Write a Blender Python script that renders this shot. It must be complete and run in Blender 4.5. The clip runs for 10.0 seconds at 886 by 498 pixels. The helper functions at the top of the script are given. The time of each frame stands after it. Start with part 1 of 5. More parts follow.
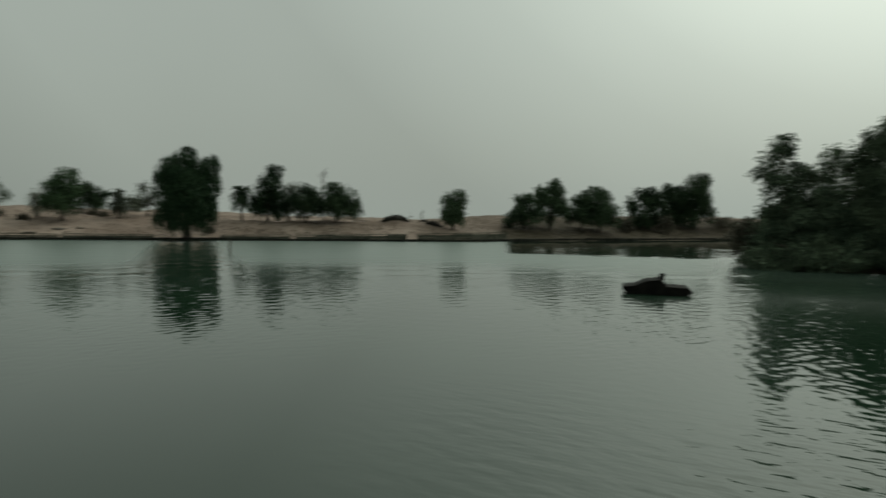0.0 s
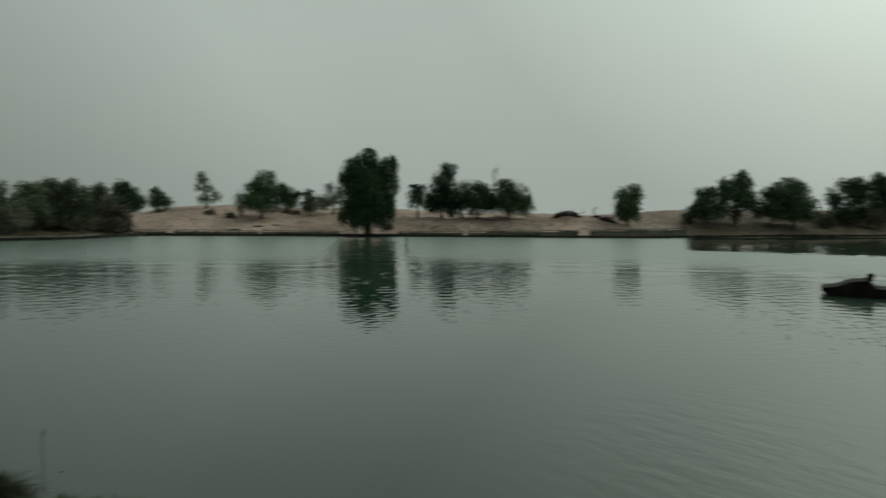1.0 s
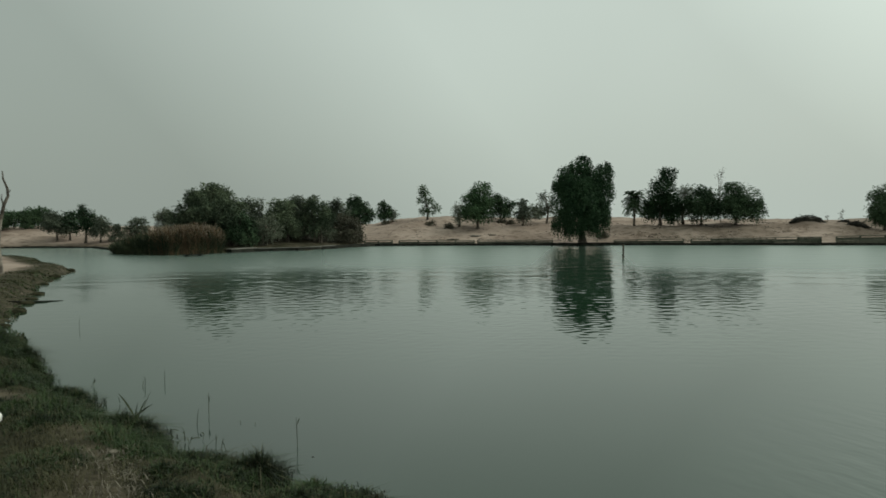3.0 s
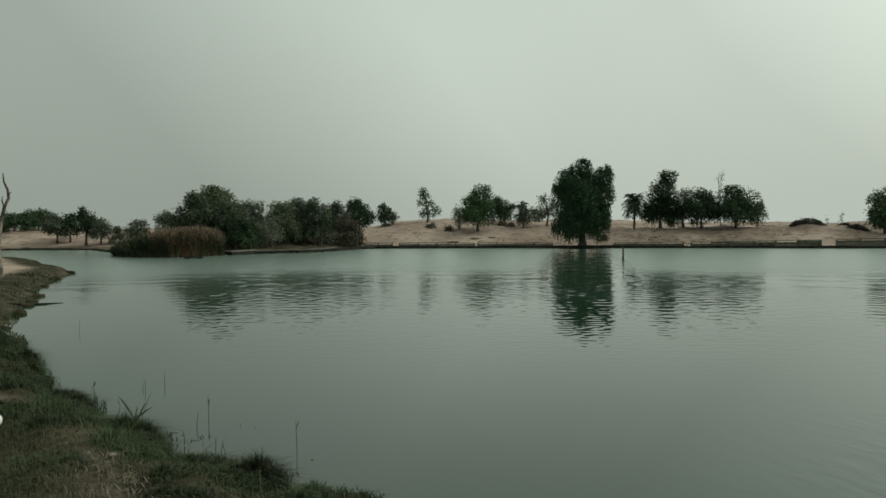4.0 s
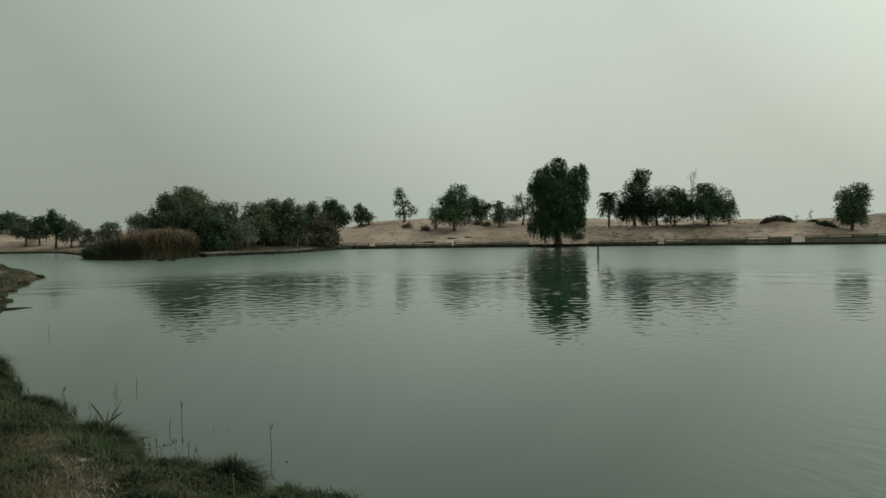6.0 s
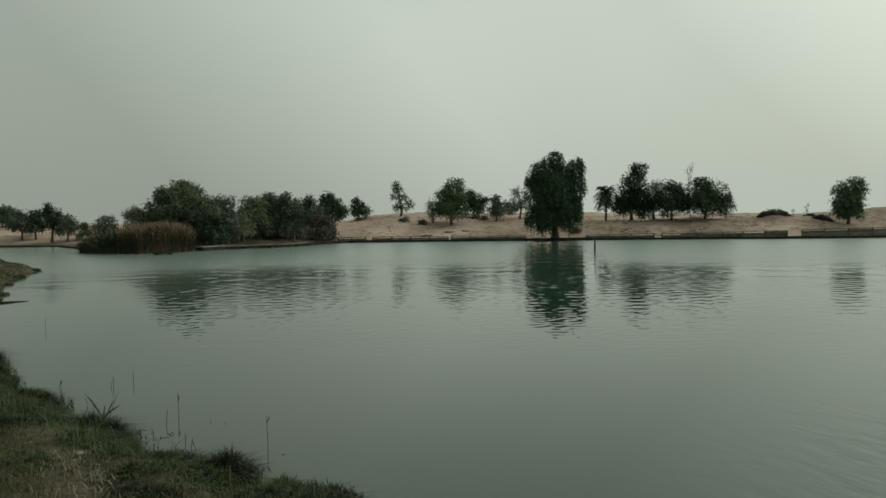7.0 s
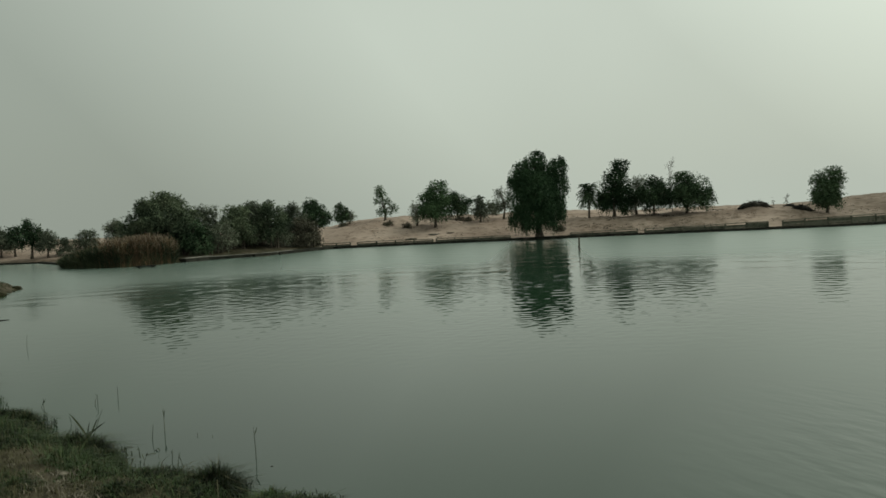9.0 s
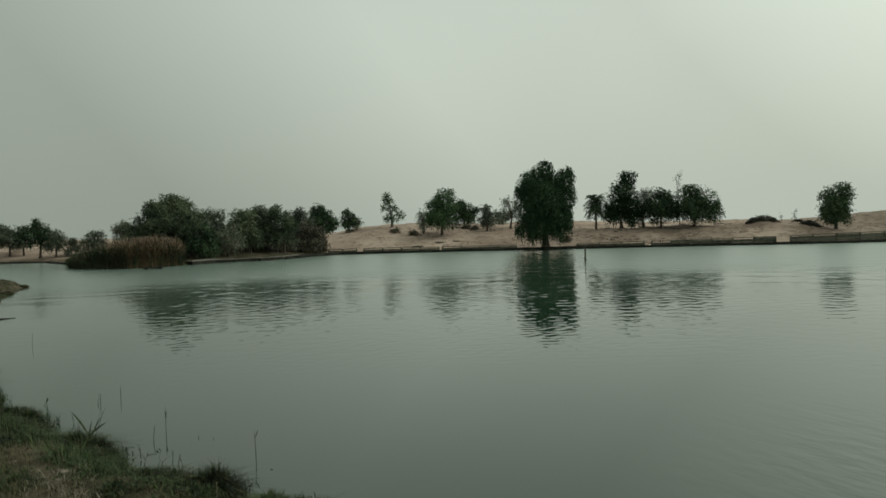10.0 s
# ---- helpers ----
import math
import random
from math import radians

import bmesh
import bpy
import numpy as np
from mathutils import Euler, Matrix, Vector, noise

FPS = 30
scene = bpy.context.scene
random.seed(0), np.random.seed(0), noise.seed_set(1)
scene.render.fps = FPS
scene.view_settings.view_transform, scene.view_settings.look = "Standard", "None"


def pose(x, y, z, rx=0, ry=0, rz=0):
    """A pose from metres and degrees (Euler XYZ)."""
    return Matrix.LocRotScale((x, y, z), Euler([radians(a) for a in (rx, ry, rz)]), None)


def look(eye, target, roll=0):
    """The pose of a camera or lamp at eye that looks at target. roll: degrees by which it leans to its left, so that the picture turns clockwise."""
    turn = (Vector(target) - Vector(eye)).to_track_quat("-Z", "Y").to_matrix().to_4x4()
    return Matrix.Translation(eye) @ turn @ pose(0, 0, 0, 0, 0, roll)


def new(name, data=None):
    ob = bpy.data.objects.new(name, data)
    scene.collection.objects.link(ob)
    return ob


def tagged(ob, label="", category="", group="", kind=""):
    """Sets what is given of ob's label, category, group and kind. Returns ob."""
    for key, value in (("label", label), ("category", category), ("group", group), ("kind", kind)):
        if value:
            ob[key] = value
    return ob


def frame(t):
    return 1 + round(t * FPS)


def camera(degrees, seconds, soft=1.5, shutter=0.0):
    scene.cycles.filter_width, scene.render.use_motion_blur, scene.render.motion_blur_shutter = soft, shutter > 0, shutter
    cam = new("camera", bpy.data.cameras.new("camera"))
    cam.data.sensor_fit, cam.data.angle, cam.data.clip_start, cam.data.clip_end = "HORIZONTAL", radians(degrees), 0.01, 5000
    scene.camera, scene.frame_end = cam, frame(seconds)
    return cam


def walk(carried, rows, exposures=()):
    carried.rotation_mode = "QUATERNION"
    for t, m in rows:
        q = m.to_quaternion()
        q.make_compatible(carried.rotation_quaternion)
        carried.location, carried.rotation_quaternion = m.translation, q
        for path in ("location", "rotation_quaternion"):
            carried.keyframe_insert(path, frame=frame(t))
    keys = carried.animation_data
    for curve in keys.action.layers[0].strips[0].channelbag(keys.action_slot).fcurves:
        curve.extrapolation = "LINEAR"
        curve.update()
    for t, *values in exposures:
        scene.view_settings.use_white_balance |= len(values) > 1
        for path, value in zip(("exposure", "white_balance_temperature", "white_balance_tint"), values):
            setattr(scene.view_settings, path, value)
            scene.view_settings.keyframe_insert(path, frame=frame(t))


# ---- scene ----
cam = camera(66.1, 10.0, soft=1.6, shutter=0.8)
EYE = 2.0  # metres over the water
walk(cam, [
    (0.0, pose(0.010, 0.061, 1.996, 87.52, -0.89, -5.98)),
    (0.5, pose(0.004, 0.060, 1.997, 87.20, -0.83, 1.15)),
    (1.0, pose(0.004, 0.057, 1.988, 87.04, -0.47, 8.32)),
    (1.5, pose(0.028, 0.008, 1.992, 87.01, -0.59, 15.33)),
    (2.0, pose(0.010, 0.000, 2.004, 87.55, 0.28, 21.24)),
    (2.5, pose(0.001, -0.027, 2.002, 87.62, 0.45, 24.62)),
    (3.0, pose(-0.050, 0.018, 1.989, 87.81, 0.52, 26.08)),
    (3.2, pose(-0.048, 0.015, 1.991, 87.93, 0.60, 26.39)),
    (4.3, pose(-0.034, 0.002, 2.003, 88.05, 0.42, 25.82)),
    (4.5, pose(-0.031, -0.001, 2.005, 88.05, 0.62, 25.39)),
    (5.0, pose(-0.014, 0.001, 2.005, 87.99, 1.09, 24.48)),
    (5.5, pose(-0.004, 0.006, 2.002, 88.08, 0.88, 24.35)),
    (5.7, pose(-0.001, 0.004, 2.002, 88.08, 0.88, 24.13)),
    (6.8, pose(0.016, -0.006, 1.999, 87.53, 1.05, 24.22)),
    (7.0, pose(0.019, -0.008, 1.999, 87.45, 0.89, 23.91)),
    (7.5, pose(-0.000, -0.000, 2.000, 87.45, 0.80, 23.90)),
    (8.0, pose(0.010, -0.018, 2.005, 87.56, 0.64, 23.54)),
    (8.5, pose(-0.013, 0.012, 2.000, 87.68, 1.36, 23.09)),
    (9.0, pose(0.037, 0.015, 2.012, 87.60, 2.86, 22.60)),
    (9.5, pose(0.038, 0.005, 2.003, 88.92, 2.47, 23.17)),
    (10.0, pose(0.059, 0.007, 2.003, 88.31, 1.66, 23.17)),
], exposures=[(0.0, -0.2, 6540, 4), (1.0, 0.0, 6450, 4), (2.0, 0.28, 6360, 4), (3.0, 0.42, 6450, 4), (4.5, 0.46, 6690, 4), (7.5, 0.41, 6760, 4), (10.0, 0.42, 6760, 4)])

# ---- light ----
SUN_AZ, SUN_EL = radians(-48), radians(42)
SUN_DIR = Vector((-math.sin(SUN_AZ) * math.cos(SUN_EL), math.cos(SUN_AZ) * math.cos(SUN_EL), math.sin(SUN_EL)))
world = bpy.data.worlds.new("overcast_sky")
scene.world = world
world.use_nodes = True
nt = world.node_tree
nt.nodes.clear()


def wnode(kind):
    return nt.nodes.new(kind)


sky = wnode("ShaderNodeTexSky")
sky.sky_type, sky.sun_disc = "NISHITA", False
sky.sun_elevation, sky.sun_rotation = SUN_EL, -SUN_AZ
sky.dust_density, sky.air_density = 8.0, 1.5
coord = wnode("ShaderNodeTexCoord")
toward = wnode("ShaderNodeVectorMath")
toward.operation = "DOT_PRODUCT"
toward.inputs[1].default_value = SUN_DIR
nt.links.new(coord.outputs["Generated"], toward.inputs[0])
veil = wnode("ShaderNodeValToRGB")
nt.links.new(toward.outputs["Value"], veil.inputs["Fac"])
ramp = veil.color_ramp
ramp.elements[0].position, ramp.elements[0].color = 0.0, (0.272, 0.302, 0.275, 1)
ramp.elements[1].position, ramp.elements[1].color = 1.0, (1.08, 1.20, 1.10, 1)
for pos, col in ((0.35, (0.447, 0.489, 0.451)), (0.60, (0.437, 0.477, 0.440)), (0.70, (0.520, 0.570, 0.526)), (0.76, (0.565, 0.620, 0.572)), (0.82, (0.665, 0.730, 0.672)), (0.90, (0.91, 1.0, 0.92))):
    e = ramp.elements.new(pos)
    e.color = (*col, 1)
cloud = wnode("ShaderNodeTexNoise")
cloud.inputs["Scale"].default_value = 2.2
cloud.inputs["Detail"].default_value = 3.0
nt.links.new(coord.outputs["Generated"], cloud.inputs["Vector"])
cloud_range = wnode("ShaderNodeMapRange")
cloud_range.inputs["To Min"].default_value, cloud_range.inputs["To Max"].default_value = 0.93, 1.07
nt.links.new(cloud.outputs["Fac"], cloud_range.inputs["Value"])
height = wnode("ShaderNodeSeparateXYZ")
nt.links.new(coord.outputs["Generated"], height.inputs[0])
low_haze = wnode("ShaderNodeMapRange")
low_haze.interpolation_type = "SMOOTHSTEP"
low_haze.inputs["From Min"].default_value, low_haze.inputs["From Max"].default_value = 0.0, 0.30
low_haze.inputs["To Min"].default_value, low_haze.inputs["To Max"].default_value = 0.88, 1.0
nt.links.new(height.outputs["Z"], low_haze.inputs["Value"])
veil_tone = wnode("ShaderNodeMath")
veil_tone.operation = "MULTIPLY"
nt.links.new(cloud_range.outputs["Result"], veil_tone.inputs[0])
nt.links.new(low_haze.outputs["Result"], veil_tone.inputs[1])
layer = wnode("ShaderNodeVectorMath")
layer.operation = "SCALE"
nt.links.new(veil.outputs["Color"], layer.inputs[0])
nt.links.new(veil_tone.outputs[0], layer.inputs["Scale"])
back_clear = wnode("ShaderNodeBackground")
back_clear.inputs["Strength"].default_value = 0.06
nt.links.new(sky.outputs["Color"], back_clear.inputs["Color"])
back_veil = wnode("ShaderNodeBackground")
back_veil.inputs["Strength"].default_value = 1.0
nt.links.new(layer.outputs["Vector"], back_veil.inputs["Color"])
both = wnode("ShaderNodeMixShader")
both.inputs["Fac"].default_value = 0.9
nt.links.new(back_clear.outputs[0], both.inputs[1])
nt.links.new(back_veil.outputs[0], both.inputs[2])
out = wnode("ShaderNodeOutputWorld")
nt.links.new(both.outputs[0], out.inputs["Surface"])

sun = new("sun", bpy.data.lights.new("sun", "SUN"))
sun.data.energy, sun.data.angle, sun.data.color = 0.6, radians(25), (1.0, 0.96, 0.9)
sun.matrix_world = look(SUN_DIR * 100, (0, 0, 0))


# ---- materials ----
def surface(name, dark, light, scale=4.0, rough=0.8, bump=0.3, bump_scale=30.0, depth=0.01, spread=(0.35, 0.65), island=0.0, metal=0.0, gloss=0.25):
    """Two colours mixed by coarse and fine noise, with fine relief; island: how far loose pieces differ in tone."""
    m = bpy.data.materials.new(name)
    m.use_nodes = True
    n, l = m.node_tree.nodes, m.node_tree.links
    bsdf = n["Principled BSDF"]
    bsdf.inputs["Roughness"].default_value, bsdf.inputs["Metallic"].default_value = rough, metal
    bsdf.inputs["Specular IOR Level"].default_value = gloss
    tex = n.new("ShaderNodeTexCoord")
    a = n.new("ShaderNodeTexNoise")
    a.inputs["Scale"].default_value, a.inputs["Detail"].default_value = scale, 6.0
    b = n.new("ShaderNodeTexNoise")
    b.inputs["Scale"].default_value, b.inputs["Detail"].default_value = bump_scale, 4.0
    l.new(tex.outputs["Object"], a.inputs["Vector"])
    l.new(tex.outputs["Object"], b.inputs["Vector"])
    add = n.new("ShaderNodeMath")
    add.operation = "MULTIPLY_ADD"
    add.inputs[1].default_value, add.inputs[2].default_value = 0.35, -0.175
    l.new(b.outputs["Fac"], add.inputs[0])
    tone = n.new("ShaderNodeMath")
    l.new(a.outputs["Fac"], tone.inputs[0])
    l.new(add.outputs[0], tone.inputs[1])
    fac = tone.outputs[0]
    if island:
        geo = n.new("ShaderNodeNewGeometry")
        own = n.new("ShaderNodeObjectInfo")
        mix = n.new("ShaderNodeMath")
        mix.operation = "ADD"
        l.new(geo.outputs["Random Per Island"], mix.inputs[0])
        l.new(own.outputs["Random"], mix.inputs[1])
        vary = n.new("ShaderNodeMath")
        vary.operation = "MULTIPLY_ADD"
        vary.inputs[1].default_value, vary.inputs[2].default_value = island, -island
        l.new(mix.outputs[0], vary.inputs[0])
        total = n.new("ShaderNodeMath")
        l.new(fac, total.inputs[0])
        l.new(vary.outputs[0], total.inputs[1])
        fac = total.outputs[0]
    r = n.new("ShaderNodeValToRGB")
    r.color_ramp.elements[0].position, r.color_ramp.elements[1].position = spread
    r.color_ramp.elements[0].color, r.color_ramp.elements[1].color = (*dark, 1), (*light, 1)
    l.new(fac, r.inputs["Fac"])
    l.new(r.outputs["Color"], bsdf.inputs["Base Color"])
    if bump:
        bm_node = n.new("ShaderNodeBump")
        bm_node.inputs["Strength"].default_value, bm_node.inputs["Distance"].default_value = bump, depth
        l.new(b.outputs["Fac"], bm_node.inputs["Height"])
        l.new(bm_node.outputs["Normal"], bsdf.inputs["Normal"])
    return m


BARK = surface("bark", (0.045, 0.038, 0.03), (0.14, 0.12, 0.095), 6, 0.9, 0.6, 40, 0.01)
DEAD_BARK = surface("bleached_bark", (0.10, 0.085, 0.07), (0.30, 0.265, 0.22), 5, 0.9, 0.6, 40, 0.01)
LEAF = surface("ghaf_leaf", (0.018, 0.040, 0.019), (0.075, 0.130, 0.062), 0.9, 0.65, 0, island=0.35, gloss=0.1)
# grey acacia colour, lightened to paint haze over the farther dune trees
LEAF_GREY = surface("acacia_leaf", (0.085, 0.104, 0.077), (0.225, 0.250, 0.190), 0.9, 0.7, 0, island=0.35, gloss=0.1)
LEAF_DRY = surface("dry_twig_leaf", (0.06, 0.058, 0.04), (0.15, 0.14, 0.10), 0.9, 0.75, 0, island=0.35)
LEAF_BLACK = surface("dark_leaf", (0.020, 0.040, 0.020), (0.082, 0.130, 0.068), 0.9, 0.65, 0, island=0.35, gloss=0.1)
TIMBER = surface("weathered_timber", (0.062, 0.066, 0.048), (0.140, 0.140, 0.108), 3, 0.85, 0.5, 50, 0.006, island=0.3)
WET_TIMBER = surface("wet_dark_timber", (0.006, 0.006, 0.005), (0.020, 0.019, 0.016), 3, 0.8, 0.5, 40, 0.006, gloss=0.1)
WET_STONE = surface("wet_dark_stone", (0.010, 0.011, 0.009), (0.04, 0.04, 0.032), 2, 0.8, 0.6, 25, 0.02, gloss=0.1)
CLOD = surface("dark_clod", (0.014, 0.015, 0.008), (0.05, 0.047, 0.028), 5, 0.95, 0.7, 30, 0.02, gloss=0.05)
PALE_STONE = surface("pale_stone", (0.10, 0.097, 0.083), (0.22, 0.21, 0.185), 2, 0.85, 0.5, 25, 0.01)
REED_GREEN = surface("green_reed", (0.015, 0.025, 0.011), (0.062, 0.072, 0.036), 0.8, 0.7, 0, island=0.4)
REED_BROWN = surface("dry_reed", (0.072, 0.046, 0.025), (0.190, 0.128, 0.072), 0.8, 0.75, 0, island=0.4)
PLUME = surface("reed_plume", (0.125, 0.098, 0.072), (0.28, 0.228, 0.170), 0.8, 0.9, 0, island=0.4)
GRASS = surface("bank_grass", (0.006, 0.013, 0.004), (0.037, 0.063, 0.020), 1.3, 0.7, 0, island=0.55)
GRASS_DRY = surface("dry_grass", (0.020, 0.020, 0.009), (0.088, 0.082, 0.042), 1.3, 0.8, 0, island=0.55)
DEBRIS = surface("dark_brush", (0.013, 0.013, 0.010), (0.05, 0.046, 0.036), 3, 0.9, 0.4, 20, 0.01, island=0.3)
WHITE = surface("white_plastic", (0.55, 0.55, 0.50), (0.75, 0.75, 0.70), 5, 0.5, 0.1, 60, 0.002)
# distance haze is painted into these two paler leaf colours
LEAF_HAZE = surface("hazy_point_grey_leaf", (0.062, 0.078, 0.055), (0.160, 0.178, 0.126), 0.9, 0.75, 0, island=0.25, gloss=0.12)
LEAF_POINT_HAZE = surface("hazy_point_leaf", (0.042, 0.062, 0.038), (0.135, 0.165, 0.100), 0.9, 0.75, 0, island=0.25, gloss=0.12)
# leaf colour raised to paint backlit haze into the spit's thicket
LEAF_SPIT = surface("thicket_leaf", (0.046, 0.072, 0.046), (0.170, 0.225, 0.142), 0.9, 0.65, 0, island=0.35, gloss=0.1)
LEAF_WEEP = surface("weeping_leaf", (0.012, 0.032, 0.015), (0.042, 0.080, 0.038), 0.9, 0.65, 0, island=0.35, gloss=0.1)
PEBBLE = surface("pale_pebble", (0.10, 0.085, 0.065), (0.22, 0.195, 0.155), 8, 0.85, 0.4, 50, 0.004)


def ground_material():
    """Pale pinkish sand, with grassy brown soil on the low banks by the share stored on the sheet."""
    m = bpy.data.materials.new("sand_and_soil")
    m.use_nodes = True
    n, l = m.node_tree.nodes, m.node_tree.links
    bsdf = n["Principled BSDF"]
    bsdf.inputs["Roughness"].default_value = 0.95
    bsdf.inputs["Specular IOR Level"].default_value = 0.15
    tex = n.new("ShaderNodeTexCoord")

    def noise_node(scale, detail=6.0, stretch=None):
        q = n.new("ShaderNodeTexNoise")
        q.inputs["Scale"].default_value, q.inputs["Detail"].default_value = scale, detail
        if stretch:
            mp = n.new("ShaderNodeMapping")
            mp.inputs["Scale"].default_value = stretch
            l.new(tex.outputs["Object"], mp.inputs["Vector"])
            l.new(mp.outputs["Vector"], q.inputs["Vector"])
        else:
            l.new(tex.outputs["Object"], q.inputs["Vector"])
        return q

    def ramp_node(src, lo, hi, c0, c1):
        q = n.new("ShaderNodeValToRGB")
        q.color_ramp.elements[0].position, q.color_ramp.elements[1].position = lo, hi
        q.color_ramp.elements[0].color, q.color_ramp.elements[1].color = (*c0, 1), (*c1, 1)
        l.new(src, q.inputs["Fac"])
        return q

    broad, mid, fine = noise_node(0.22), noise_node(1.6), noise_node(28.0)
    sand = ramp_node(broad.outputs["Fac"], 0.35, 0.66, (0.228, 0.172, 0.137), (0.375, 0.298, 0.247))
    stain = ramp_node(mid.outputs["Fac"], 0.5, 0.68, (1, 1, 1), (0.58, 0.54, 0.50))
    sand_mix = n.new("ShaderNodeMixRGB")
    sand_mix.blend_type = "MULTIPLY"
    sand_mix.inputs["Fac"].default_value = 0.8
    l.new(sand.outputs["Color"], sand_mix.inputs["Color1"])
    l.new(stain.outputs["Color"], sand_mix.inputs["Color2"])
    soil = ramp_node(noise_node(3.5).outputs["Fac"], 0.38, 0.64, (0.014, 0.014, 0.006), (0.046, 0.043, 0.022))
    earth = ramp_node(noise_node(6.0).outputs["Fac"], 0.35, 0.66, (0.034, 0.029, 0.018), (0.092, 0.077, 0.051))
    bare = n.new("ShaderNodeAttribute")
    bare.attribute_name = "bare"
    patchy = n.new("ShaderNodeMath")
    patchy.operation, patchy.use_clamp = "MULTIPLY_ADD", True
    patchy.inputs[1].default_value = 0.9
    l.new(noise_node(4.5).outputs["Fac"], patchy.inputs[0])
    l.new(bare.outputs["Fac"], patchy.inputs[2])
    trodden = n.new("ShaderNodeValToRGB")
    trodden.color_ramp.elements[0].position, trodden.color_ramp.elements[1].position = 0.62, 0.92
    l.new(patchy.outputs[0], trodden.inputs["Fac"])
    turf = n.new("ShaderNodeMixRGB")
    l.new(trodden.outputs["Color"], turf.inputs["Fac"])
    l.new(soil.outputs["Color"], turf.inputs["Color1"])
    l.new(earth.outputs["Color"], turf.inputs["Color2"])
    share = n.new("ShaderNodeAttribute")
    share.attribute_name = "soil"
    edge = n.new("ShaderNodeMath")
    edge.operation = "MULTIPLY_ADD"
    edge.inputs[1].default_value, edge.inputs[2].default_value = 0.7, -0.35
    l.new(mid.outputs["Fac"], edge.inputs[0])
    mask = n.new("ShaderNodeMath")
    mask.use_clamp = True
    l.new(share.outputs["Fac"], mask.inputs[0])
    l.new(edge.outputs[0], mask.inputs[1])
    mix = n.new("ShaderNodeMixRGB")
    l.new(mask.outputs[0], mix.inputs["Fac"])
    l.new(sand_mix.outputs["Color"], mix.inputs["Color1"])
    l.new(turf.outputs["Color"], mix.inputs["Color2"])
    l.new(mix.outputs["Color"], bsdf.inputs["Base Color"])
    bump_a = n.new("ShaderNodeBump")
    bump_a.inputs["Strength"].default_value, bump_a.inputs["Distance"].default_value = 0.6, 0.15
    l.new(mid.outputs["Fac"], bump_a.inputs["Height"])
    bump_b = n.new("ShaderNodeBump")
    bump_b.inputs["Strength"].default_value, bump_b.inputs["Distance"].default_value = 0.5, 0.015
    l.new(fine.outputs["Fac"], bump_b.inputs["Height"])
    l.new(bump_a.outputs["Normal"], bump_b.inputs["Normal"])
    l.new(bump_b.outputs["Normal"], bsdf.inputs["Normal"])
    return m


